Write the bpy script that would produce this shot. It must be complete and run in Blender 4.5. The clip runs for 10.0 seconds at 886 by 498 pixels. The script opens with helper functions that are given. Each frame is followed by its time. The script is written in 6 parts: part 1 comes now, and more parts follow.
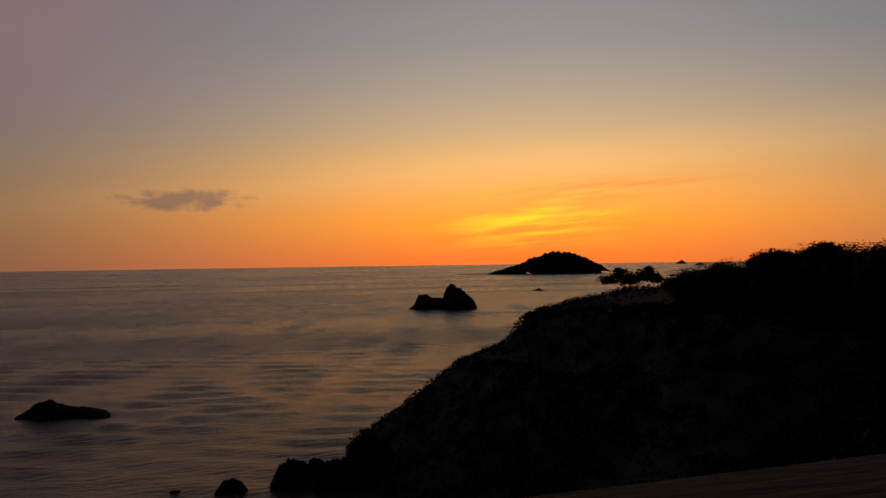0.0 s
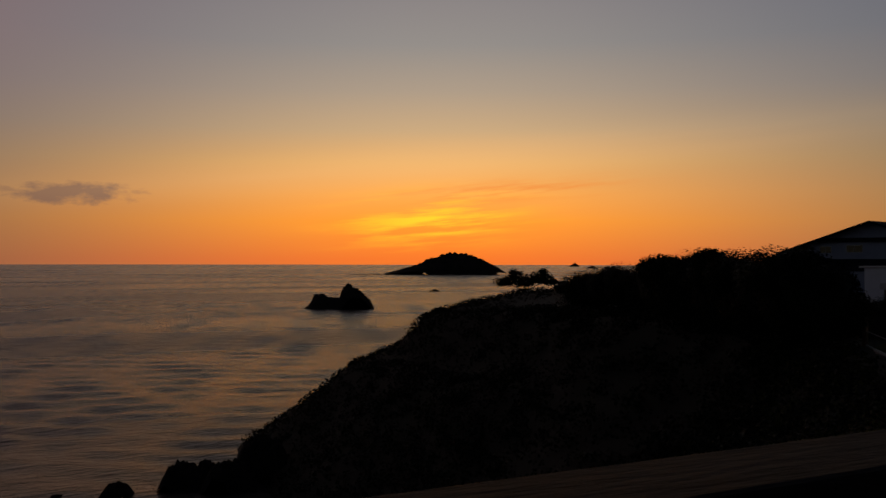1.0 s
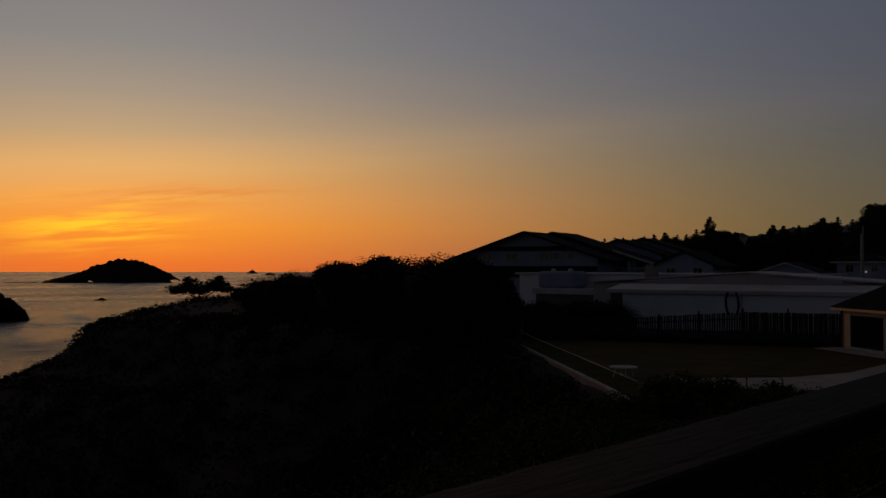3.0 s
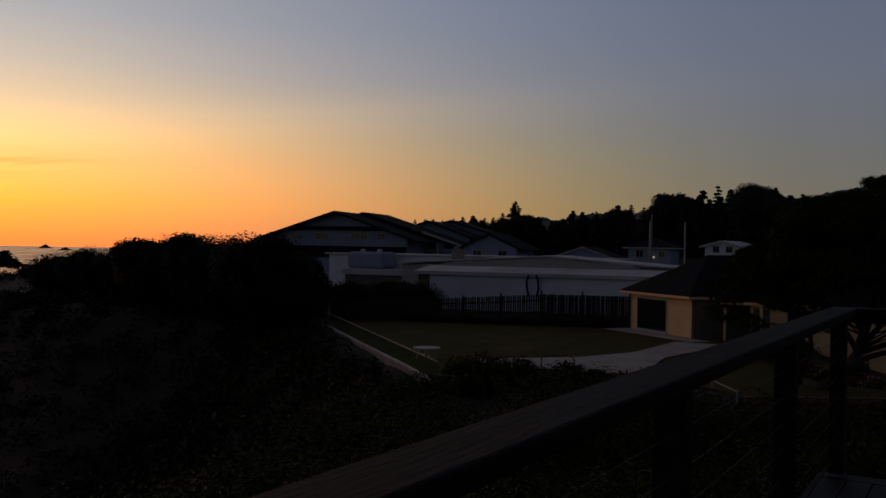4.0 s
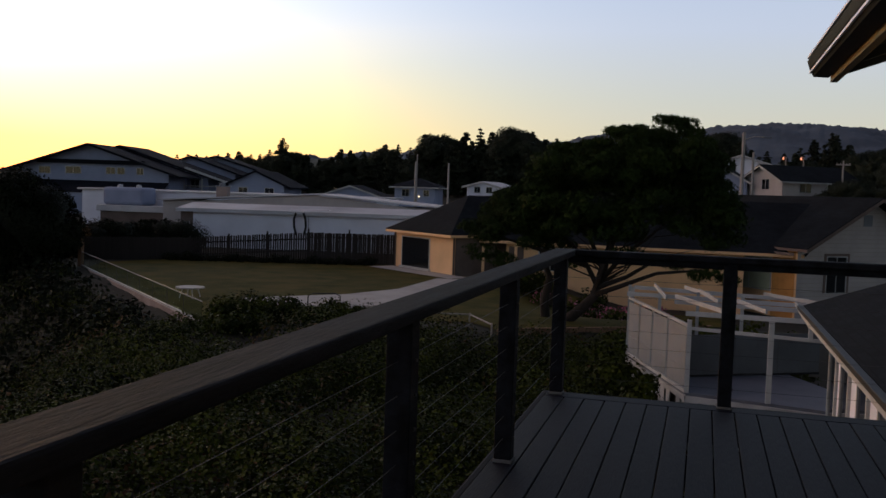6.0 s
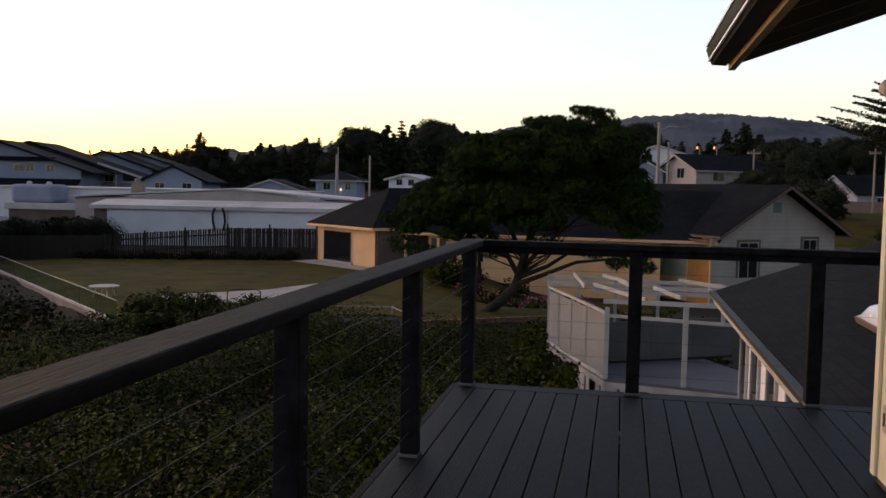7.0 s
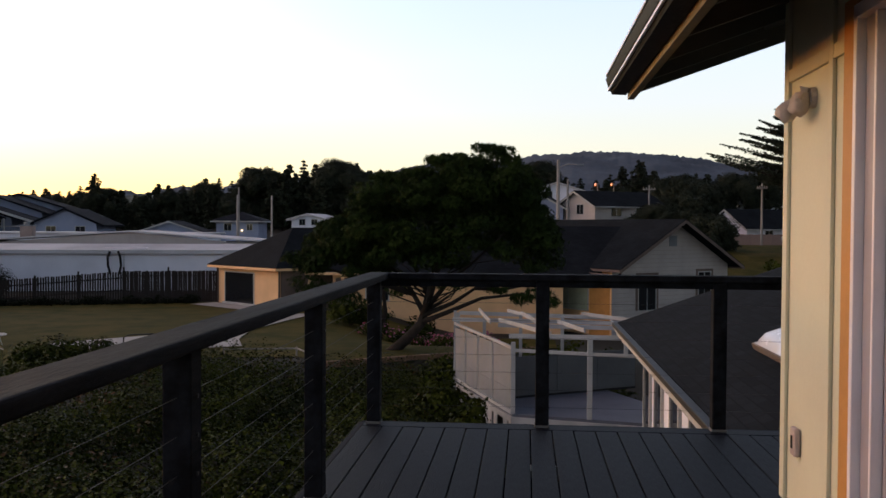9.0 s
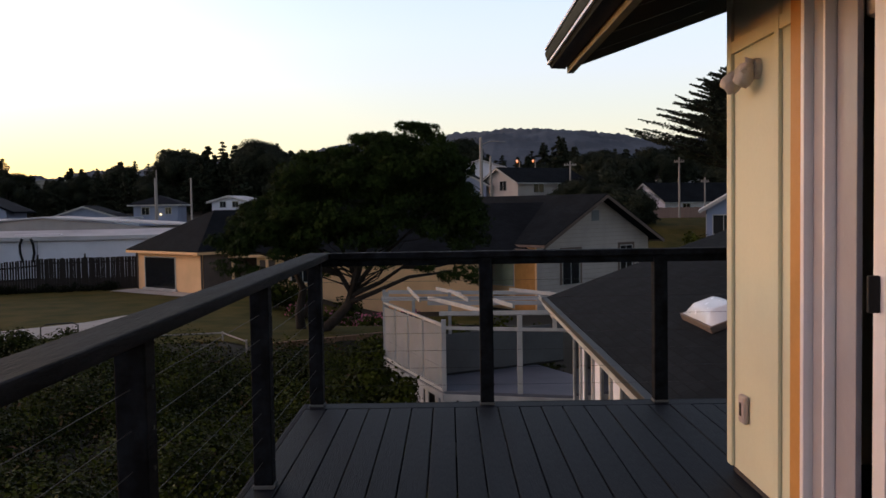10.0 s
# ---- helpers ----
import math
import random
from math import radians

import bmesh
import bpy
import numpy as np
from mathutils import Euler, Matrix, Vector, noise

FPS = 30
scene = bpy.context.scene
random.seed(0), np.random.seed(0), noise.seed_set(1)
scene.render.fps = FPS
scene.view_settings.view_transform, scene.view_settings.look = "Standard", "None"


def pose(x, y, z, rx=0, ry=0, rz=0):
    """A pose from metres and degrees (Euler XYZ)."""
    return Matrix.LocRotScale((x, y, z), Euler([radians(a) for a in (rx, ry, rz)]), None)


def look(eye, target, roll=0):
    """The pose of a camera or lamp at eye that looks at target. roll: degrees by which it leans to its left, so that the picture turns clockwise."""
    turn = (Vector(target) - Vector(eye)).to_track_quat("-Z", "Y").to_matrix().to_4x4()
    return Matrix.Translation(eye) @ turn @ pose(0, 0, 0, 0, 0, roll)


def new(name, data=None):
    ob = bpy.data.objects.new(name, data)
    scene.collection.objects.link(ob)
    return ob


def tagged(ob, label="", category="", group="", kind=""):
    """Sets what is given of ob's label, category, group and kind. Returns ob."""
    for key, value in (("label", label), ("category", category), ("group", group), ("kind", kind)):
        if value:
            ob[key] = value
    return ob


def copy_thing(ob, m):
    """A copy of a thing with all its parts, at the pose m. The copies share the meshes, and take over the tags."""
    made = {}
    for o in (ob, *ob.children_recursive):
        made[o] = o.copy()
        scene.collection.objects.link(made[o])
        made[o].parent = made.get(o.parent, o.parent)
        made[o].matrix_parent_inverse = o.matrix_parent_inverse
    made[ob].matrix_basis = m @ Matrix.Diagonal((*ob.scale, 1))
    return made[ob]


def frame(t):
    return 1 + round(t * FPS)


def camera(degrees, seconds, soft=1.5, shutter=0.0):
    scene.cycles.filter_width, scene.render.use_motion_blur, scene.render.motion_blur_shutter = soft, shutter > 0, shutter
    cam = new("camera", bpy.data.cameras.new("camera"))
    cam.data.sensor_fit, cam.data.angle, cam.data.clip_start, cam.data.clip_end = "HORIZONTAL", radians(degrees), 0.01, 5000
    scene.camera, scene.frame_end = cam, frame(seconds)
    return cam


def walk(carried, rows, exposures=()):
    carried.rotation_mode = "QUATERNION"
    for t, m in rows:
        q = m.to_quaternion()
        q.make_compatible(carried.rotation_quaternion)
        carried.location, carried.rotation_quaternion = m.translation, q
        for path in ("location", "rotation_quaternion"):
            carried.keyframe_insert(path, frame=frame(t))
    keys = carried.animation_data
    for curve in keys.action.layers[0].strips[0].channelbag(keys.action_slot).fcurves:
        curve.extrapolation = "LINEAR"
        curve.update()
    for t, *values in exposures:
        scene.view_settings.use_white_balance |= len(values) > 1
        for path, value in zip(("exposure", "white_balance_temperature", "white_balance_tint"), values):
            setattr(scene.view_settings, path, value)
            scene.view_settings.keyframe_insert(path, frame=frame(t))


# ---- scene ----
cam = camera(51.4, 10.0)
PATH = [
    (0, (-0.361, -1.526, 4.615), (-2.216, -0.78, 4.64), -0.8),
    (0.5, (-0.242, -1.619, 4.639), (-2.042, -0.748, 4.66), -0.4),
    (1, (-0.152, -1.665, 4.669), (-1.914, -0.717, 4.693), 0.1),
    (1.5, (-0.127, -1.682, 4.691), (-1.849, -0.665, 4.728), 0.7),
    (2, (-0.162, -1.649, 4.686), (-1.816, -0.526, 4.739), 1.2),
    (2.5, (-0.25, -1.578, 4.673), (-1.758, -0.265, 4.728), 0.2),
    (3, (-0.3, -1.483, 4.677), (-1.635, 0.006, 4.717), 0.1),
    (3.2, (-0.285, -1.439, 4.685), (-1.554, 0.106, 4.716), 0.1),
    (4.3, (-0.058, -1.274, 4.792), (-0.976, 0.503, 4.775), 1.2),
    (4.5, (-0.015, -1.286, 4.797), (-0.88, 0.516, 4.765), 1.1),
    (5, (0.028, -1.46, 4.816), (-0.721, 0.394, 4.752), 2.0),
    (5.5, (0.071, -1.662, 4.827), (-0.571, 0.229, 4.734), 1.9),
    (6, (0.09, -1.66, 4.825), (-0.452, 0.261, 4.703), 1.9),
    (6.2, (0.096, -1.628, 4.826), (-0.406, 0.303, 4.689), 2.2),
    (7.3, (0.219, -1.521, 4.809), (-0.119, 0.447, 4.684), 0.6),
    (7.5, (0.24, -1.486, 4.8), (-0.068, 0.488, 4.701), 0.6),
    (8, (0.267, -1.428, 4.781), (0.006, 0.555, 4.748), 1.6),
    (8.5, (0.239, -1.449, 4.77), (0.005, 0.537, 4.744), 1.2),
    (9, (0.161, -1.411, 4.77), (-0.017, 0.58, 4.723), 0.3),
    (9.5, (0.084, -1.373, 4.767), (-0.012, 0.623, 4.693), -0.8),
    (10, (0.038, -1.338, 4.764), (0.025, 0.66, 4.67), -0.9),
]
walk(cam, [(t, look(eye, target, roll)) for t, eye, target, roll in PATH],
     [(0, -0.8, 6500, 10), (2.5, -1.15, 6450, 10), (3.2, -1.0, 6400, 10), (4.3, 0.2, 5900, 8), (5.0, 0.95, 5900, 6), (6.2, 2.1, 6300, 3), (7.5, 2.75, 6500, 3), (8.5, 2.65, 6400, 3), (10, 2.5, 6300, 3)])

# ---- sky and light ----
SUN_AZ, SUN_EL = 62.0, 3.0  # degrees left of +y, and above the horizon


def heading(az, el=0.0):
    a, e = radians(az), radians(el)
    return Vector((-math.sin(a) * math.cos(e), math.cos(a) * math.cos(e), math.sin(e)))


world = bpy.data.worlds.new("dusk_sky")
scene.world = world
world.use_nodes = True


class Nodes:
    """Short hand for building node trees."""

    def __init__(self, tree):
        self.tree = tree

    def add(self, kind, **inputs):
        node = self.tree.nodes.new(kind)
        for key, value in inputs.items():
            self.put(node.inputs[int(key[1:]) if key[0] == "i" and key[1:].isdigit() else key.replace("_", " ")], value)
        return node

    def put(self, socket, value):
        if isinstance(value, bpy.types.NodeSocket):
            self.tree.links.new(value, socket)
        else:
            socket.default_value = value

    def math(self, op, a, b=0.0, c=0.0, clamp=False):
        node = self.add("ShaderNodeMath", i0=a, i1=b, i2=c)
        node.operation, node.use_clamp = op, clamp
        return node.outputs[0]

    def ramp(self, fac, stops, mode="LINEAR"):
        node = self.add("ShaderNodeValToRGB", i0=fac)
        node.color_ramp.interpolation = mode
        els = node.color_ramp.elements
        while len(els) < len(stops):
            els.new(0.5)
        for e, (p, c) in zip(els, stops):
            e.position, e.color = p, (*c, 1) if not isinstance(c, (int, float)) else (c, c, c, 1)
        return node.outputs[0]

    def mix(self, fac, a, b, mode="MIX"):
        node = self.tree.nodes.new("ShaderNodeMix")
        node.data_type, node.blend_type = "RGBA", mode
        self.put(node.inputs[0], fac), self.put(node.inputs[6], a), self.put(node.inputs[7], b)
        return node.outputs[2]

    def noise(self, vector, scale, detail=3.0, rough=0.5, out=0):
        return self.add("ShaderNodeTexNoise", Vector=vector, Scale=scale, Detail=detail, Roughness=rough).outputs[out]


def build_sky():
    n = Nodes(world.node_tree)
    way = n.add("ShaderNodeTexCoord").outputs["Generated"]
    xyz = n.add("ShaderNodeSeparateXYZ", i0=way)
    x, y, z = xyz.outputs
    el = n.math("MULTIPLY", n.math("ARCSINE", z), 57.29578)
    az = n.math("MULTIPLY", n.math("ARCTAN2", n.math("MULTIPLY", x, -1.0), y), 57.29578)
    off = n.math("ABSOLUTE", n.math("SUBTRACT", az, SUN_AZ))
    off = n.math("MINIMUM", off, n.math("SUBTRACT", 360.0, off))
    near = n.math("POWER", 2.718, n.math("MULTIPLY", n.math("POWER", n.math("DIVIDE", off, 27.0), 2.0), -1.0))
    h = n.math("DIVIDE", el, 40.0, clamp=True)
    sunward = n.ramp(h, [(0.0, (0.92, 0.185, 0.025)), (0.06, (1.06, 0.34, 0.03)), (0.1, (1.0, 0.40, 0.075)), (0.15, (0.82, 0.43, 0.135)),
                         (0.2, (0.58, 0.385, 0.205)), (0.26, (0.41, 0.32, 0.235)), (0.33, (0.285, 0.26, 0.24)), (0.42, (0.235, 0.21, 0.213)), (0.6, (0.12, 0.115, 0.13)), (1.0, (0.04, 0.045, 0.065))])
    away = n.ramp(h, [(0.0, (0.185, 0.152, 0.098)), (0.06, (0.185, 0.16, 0.115)), (0.15, (0.164, 0.16, 0.15)), (0.25, (0.152, 0.16, 0.195)),
                      (0.42, (0.125, 0.145, 0.2)), (0.6, (0.06, 0.07, 0.1)), (1.0, (0.025, 0.03, 0.048))])
    sky = n.mix(near, away, sunward)
    # thin streaks of cloud over the place where the sun went down
    plane = n.add("ShaderNodeCombineXYZ", X=n.math("MULTIPLY", az, 0.10), Y=n.math("ADD", n.math("MULTIPLY", el, 1.3), n.math("MULTIPLY", az, 0.10))).outputs[0]
    streak = n.ramp(n.noise(plane, 1.0, 5.0, 0.6), [(0.46, 0.0), (0.6, 1.0)])

    def bell(value, mid, wide):
        return n.math("POWER", 2.718, n.math("MULTIPLY", n.math("POWER", n.math("DIVIDE", n.math("SUBTRACT", value, mid), wide), 2.0), -1.0))

    lean = n.math("ADD", el, n.math("MULTIPLY", n.math("SUBTRACT", az, 61.0), 0.06))
    gold = n.math("MULTIPLY", streak, n.math("MULTIPLY", bell(az, 62.5, 4.5), bell(lean, 2.6, 1.3)))
    sky = n.mix(n.math("MULTIPLY", gold, 0.95, clamp=True), sky, (1.25, 0.66, 0.03, 1))
    plane2 = n.add("ShaderNodeCombineXYZ", X=n.math("MULTIPLY", az, 0.16), Y=n.math("ADD", n.math("MULTIPLY", el, 2.2), n.math("MULTIPLY", az, 0.22))).outputs[0]
    dusky = n.ramp(n.noise(plane2, 1.0, 4.0, 0.6), [(0.44, 0.0), (0.62, 1.0)])
    dusky = n.math("MULTIPLY", dusky, n.math("MULTIPLY", bell(az, 58.0, 5.5), bell(lean, 4.1, 0.55)))
    sky = n.mix(n.math("MULTIPLY", dusky, 0.9, clamp=True), sky, (0.86, 0.25, 0.045, 1))
    # one small grey cloud
    wob = n.noise(n.add("ShaderNodeCombineXYZ", X=n.math("MULTIPLY", az, 0.55), Y=n.math("MULTIPLY", el, 1.3)).outputs[0], 1.0, 5.0, 0.62)
    shape = n.math("ADD", n.math("POWER", n.math("DIVIDE", n.math("SUBTRACT", az, 83.9), 4.7), 2.0),
                   n.math("POWER", n.math("DIVIDE", n.math("SUBTRACT", el, 3.85), 0.85), 2.0))
    puff = n.math("SUBTRACT", n.math("ADD", n.math("MULTIPLY", wob, 2.6), -0.45), shape)
    puff = n.ramp(puff, [(0.1, 0.0), (0.75, 1.0)])
    sky = n.mix(n.math("MULTIPLY", puff, 0.9), sky, (0.25, 0.135, 0.095, 1))
    # high veil whose lower rim still glows
    rim = n.math("ADD", 6.0, n.math("MULTIPLY", n.math("SUBTRACT", 62.0, az), 0.075))
    veil = n.math("MULTIPLY", bell(el, rim, 1.2), n.ramp(n.noise(plane, 0.35, 4.0), [(0.3, 0.4), (0.7, 1.0)]))
    sky = n.mix(n.math("MULTIPLY", n.math("MULTIPLY", veil, near), 0.25), sky, (0.95, 0.55, 0.24, 1))
    # a rosy cast high up, away to the south-west
    rosy = n.math("MULTIPLY", bell(az, 102.0, 17.0), n.math("DIVIDE", n.math("SUBTRACT", el, 4.0), 9.0, clamp=True))
    sky = n.mix(n.math("MULTIPLY", rosy, 0.8), sky, (0.40, 0.235, 0.225, 1))
    # a yellow flank beside the glow, low down
    flank = n.math("MULTIPLY", bell(az, 24.0, 13.0), bell(el, 0.0, 7.0))
    sky = n.mix(n.math("MULTIPLY", flank, 0.8), sky, (1.03, 1.07, 0.66, 1), "MULTIPLY")
    # the vault is dimmer overhead, and dusk rises in the east
    vault = n.ramp(n.math("DIVIDE", el, 60.0, clamp=True), [(0.0, 1.0), (0.3, 1.0), (0.5, 0.78), (1.0, 0.8)])
    dusk = n.ramp(n.math("DIVIDE", off, 180.0, clamp=True), [(0.66, 1.0), (0.92, 0.4)])
    glow = n.math("ADD", 1.0, n.math("MULTIPLY", n.math("POWER", near, 0.8), 1.0))
    glow = n.math("ADD", glow, n.math("MULTIPLY", bell(az, 30.0, 16.0), 0.2))
    level = n.math("MULTIPLY", n.math("MULTIPLY", vault, dusk), glow)
    sky = n.mix(1.0, sky, n.add("ShaderNodeCombineXYZ", X=level, Y=level, Z=level).outputs[0], "MULTIPLY")
    out = world.node_tree.nodes["Background"]
    n.put(out.inputs[0], sky)
    out.inputs[1].default_value = 1.0


build_sky()
sun = new("sun", bpy.data.lights.new("sun", "SUN"))
sun.data.energy, sun.data.angle, sun.data.color = 0.06, radians(70), (1.0, 0.62, 0.32)
sun.matrix_world = look((0, 0, 0), -heading(SUN_AZ, SUN_EL + 22))


# ---- materials ----
def material(name, color, rough=0.7, metal=0.0, vary=0.25, grain=30.0, patch=1.5, bump=0.15, stretch=(1, 1, 1), tint=None, each=0.0, spec=0.3, coords="Object"):
    """A surface with grain and stains at two scales. tint: the colour of its stains. each: how much one piece differs from the next."""
    m = bpy.data.materials.new(name)
    m.use_nodes = True
    n = Nodes(m.node_tree)
    bsdf = m.node_tree.nodes["Principled BSDF"]
    at = n.add("ShaderNodeMapping", Vector=n.add("ShaderNodeTexCoord").outputs[coords], Scale=stretch).outputs[0]
    fine, broad = n.noise(at, grain, 5.0, 0.6), n.noise(at, patch, 4.0, 0.55)
    dark = tint or tuple(c * 0.55 for c in color)
    col = n.mix(n.math("MULTIPLY", n.ramp(broad, [(0.35, 0.0), (0.7, 1.0)]), min(1.0, vary * 2.2)), (*color, 1), (*dark, 1))
    col = n.mix(n.math("MULTIPLY", fine, vary), col, tuple(c * 0.5 for c in color) + (1,))
    if each:
        rnd = n.add("ShaderNodeObjectInfo").outputs["Random"]
        col = n.mix(n.math("MULTIPLY", rnd, each), col, tuple(c * 0.45 for c in color) + (1,))
    n.put(bsdf.inputs["Base Color"], col)
    n.put(bsdf.inputs["Roughness"], n.math("ADD", rough - 0.08, n.math("MULTIPLY", fine, 0.16), clamp=True))
    bsdf.inputs["Metallic"].default_value = metal
    bsdf.inputs["Specular IOR Level"].default_value = spec
    if bump:
        n.put(bsdf.inputs["Normal"], n.add("ShaderNodeBump", Strength=bump, Distance=0.02, Height=fine).outputs[0])
    return m


def leaf_material(name, color, other, shine=0.55):
    m = bpy.data.materials.new(name)
    m.use_nodes = True
    n = Nodes(m.node_tree)
    bsdf = m.node_tree.nodes["Principled BSDF"]
    rnd = n.add("ShaderNodeNewGeometry").outputs["Random Per Island"]
    at = n.add("ShaderNodeTexCoord").outputs["Object"]
    patch = n.ramp(n.noise(at, 0.55, 4.0, 0.6), [(0.4, 0.0), (0.56, 1.0)])
    col = n.mix(patch, (*color, 1), (*other, 1))
    col = n.mix(n.math("MULTIPLY", rnd, 0.5), col, tuple(c * 0.4 for c in color) + (1,))
    n.put(bsdf.inputs["Base Color"], col)
    bsdf.inputs["Roughness"].default_value = shine
    bsdf.inputs["Specular IOR Level"].default_value = 0.04
    return m


def glass_material(name, color=(0.8, 0.9, 0.88), rough=0.02, dark=False):
    m = bpy.data.materials.new(name)
    m.use_nodes = True
    bsdf = m.node_tree.nodes["Principled BSDF"]
    bsdf.inputs["Base Color"].default_value = (*color, 1)
    bsdf.inputs["Roughness"].default_value = rough
    bsdf.inputs["Transmission Weight"].default_value = 0.0 if dark else 1.0
    bsdf.inputs["IOR"].default_value = 1.5 if dark else 1.1
    return m


def glow_material(name, color, power):
    m = bpy.data.materials.new(name)
    m.use_nodes = True
    bsdf = m.node_tree.nodes["Principled BSDF"]
    bsdf.inputs["Emission Color"].default_value = (*color, 1)
    bsdf.inputs["Emission Strength"].default_value = power
    return m


def shingle_material(name, color):
    m = material(name, color, 0.9, 0, 0.45, 60, 0.6, 0.2, spec=0.05)
    n = Nodes(m.node_tree)
    bsdf = m.node_tree.nodes["Principled BSDF"]
    at = n.add("ShaderNodeTexCoord").outputs["UV"]
    brick = n.add("ShaderNodeTexBrick", Vector=at, Color1=(1, 1, 1, 1), Color2=(0.5, 0.5, 0.5, 1), Mortar=(0.2, 0.2, 0.2, 1), Scale=1.0)
    brick.inputs["Mortar Size"].default_value = 0.008
    brick.inputs["Brick Width"].default_value = 0.32
    brick.inputs["Row Height"].default_value = 0.145
    old = bsdf.inputs["Base Color"].links[0].from_socket
    n.put(bsdf.inputs["Base Color"], n.mix(0.6, old, brick.outputs[0], "MULTIPLY"))
    n.put(bsdf.inputs["Normal"], n.add("ShaderNodeBump", Strength=0.4, Distance=0.02, Height=brick.outputs[0]).outputs[0])
    return m


def water_material():
    m = bpy.data.materials.new("sea_water")
    m.use_nodes = True
    n = Nodes(m.node_tree)
    bsdf = m.node_tree.nodes["Principled BSDF"]
    at = n.add("ShaderNodeTexCoord").outputs["Object"]
    turned = n.add("ShaderNodeMapping", Vector=at, Rotation=(0, 0, radians(-20)), Scale=(1.0, 0.3, 1.0)).outputs[0]
    swell, chop = n.noise(turned, 0.2, 4.0, 0.6), n.noise(turned, 1.0, 4.0, 0.65)
    broad = n.noise(turned, 0.012, 3.0)
    height = n.math("ADD", n.math("MULTIPLY", swell, 0.6), n.math("MULTIPLY", chop, 0.5))
    n.put(bsdf.inputs["Normal"], n.add("ShaderNodeBump", Strength=1.0, Distance=1.4, Height=height).outputs[0])
    n.put(bsdf.inputs["Base Color"], n.mix(broad, (0.008, 0.01, 0.012, 1), (0.016, 0.018, 0.02, 1)))
    n.put(bsdf.inputs["Roughness"], n.ramp(broad, [(0.3, 0.2), (0.7, 0.32)]))
    bsdf.inputs["IOR"].default_value = 1.33
    return m


WATER = water_material()
EARTH = material("scrub_earth", (0.02, 0.018, 0.012), 0.95, 0, 0.5, 3.0, 0.15, 0.4, tint=(0.014, 0.017, 0.009))
ROCK = material("sea_rock", (0.04, 0.037, 0.034), 0.9, 0, 0.5, 1.2, 0.08, 0.6, spec=0.02)
# Forest green shifted to pale blue-grey: distance haze is in the base colour.
HAZED_HILL = material("hazed_forest", (0.10, 0.125, 0.16), 1.0, 0, 0.6, 0.12, 0.012, 0.3)
LAWN = material("lawn_grass", (0.098, 0.08, 0.02), 0.95, 0, 0.7, 7.0, 0.6, 0.5, tint=(0.03, 0.042, 0.008), spec=0.05)
CONCRETE = material("concrete", (0.42, 0.4, 0.37), 0.85, 0, 0.3, 25, 0.8, 0.15)
PINK_WALL = material("weathered_masonry", (0.34, 0.27, 0.24), 0.9, 0, 0.4, 14, 0.9, 0.3)
DECK = material("deck_paint", (0.0075, 0.0102, 0.0175), 0.6, 0, 0.4, 22, 1.3, 0.25, (6, 0.5, 1), each=0.45, spec=0.08)
RAIL = material("rail_paint", (0.0052, 0.0057, 0.0068), 0.7, 0, 0.45, 18, 3.0, 0.3, (4, 0.6, 4), tint=(0.02, 0.023, 0.03), spec=0.05)
STEEL = material("stainless_cable", (0.05, 0.05, 0.05), 0.6, 0.3, 0.2, 90, 6, 0.0)
SIDING = material("olive_siding", (0.62, 0.62, 0.46), 0.65, 0, 0.12, 45, 1.2, 0.08)
ORANGE = material("ochre_trim", (0.55, 0.27, 0.075), 0.55, 0, 0.2, 40, 2.5, 0.06)
VINYL = material("white_vinyl", (0.8, 0.76, 0.78), 0.35, 0, 0.1, 60, 3, 0.02)
VINYL_GREY = material("grey_vinyl_track", (0.36, 0.34, 0.37), 0.4, 0, 0.15, 60, 3, 0.02)
SOFFIT = material("dark_soffit", (0.05, 0.05, 0.045), 0.8, 0, 0.3, 12, 1.5, 0.15, (1, 5, 1))
GUTTER = material("green_gutter", (0.0045, 0.0065, 0.0055), 0.5, 0, 0.2, 30, 2, 0.03, spec=0.06)
FASCIA = material("ochre_fascia", (0.2, 0.16, 0.08), 0.6, 0, 0.3, 25, 2, 0.1)
PLASTER = material("shell_white", (0.62, 0.56, 0.52), 0.6, 0, 0.35, 35, 9, 0.3)
PLATE = material("outlet_cover", (0.42, 0.36, 0.34), 0.45, 0, 0.15, 60, 6, 0.02)
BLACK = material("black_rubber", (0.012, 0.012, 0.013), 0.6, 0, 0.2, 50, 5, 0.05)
# Near-black indoors: the gloom of the unlit room is put into its colour.
DARK_ROOM = material("unlit_room_wall", (0.05, 0.045, 0.045), 0.9, 0, 0.2, 10, 1, 0.05)
BLIND = material("tan_blind", (0.55, 0.44, 0.34), 0.7, 0, 0.2, 60, 4, 0.1)
CORD = material("blind_cord", (0.5, 0.42, 0.4), 0.9, 0, 0.5, 90, 20, 0.4)
SHINGLE = shingle_material("charcoal_shingle", (0.0175, 0.021, 0.025))
SHINGLE_BLUE = shingle_material("slate_blue_shingle", (0.022, 0.026, 0.036))
TAN = material("tan_clapboard", (0.84, 0.53, 0.275), 0.7, 0, 0.15, 30, 0.7, 0.1)
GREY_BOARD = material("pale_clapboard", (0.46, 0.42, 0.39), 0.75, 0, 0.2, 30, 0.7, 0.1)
LAVENDER = material("pale_blue_siding", (0.28, 0.32, 0.44), 0.75, 0, 0.2, 12, 0.4, 0.08)
WHITE_WALL = material("white_cladding", (0.78, 0.79, 0.86), 0.7, 0, 0.15, 8, 0.4, 0.06)
WHITE_ROOF = material("white_membrane", (0.62, 0.62, 0.63), 0.75, 0, 0.3, 6, 0.25, 0.1)
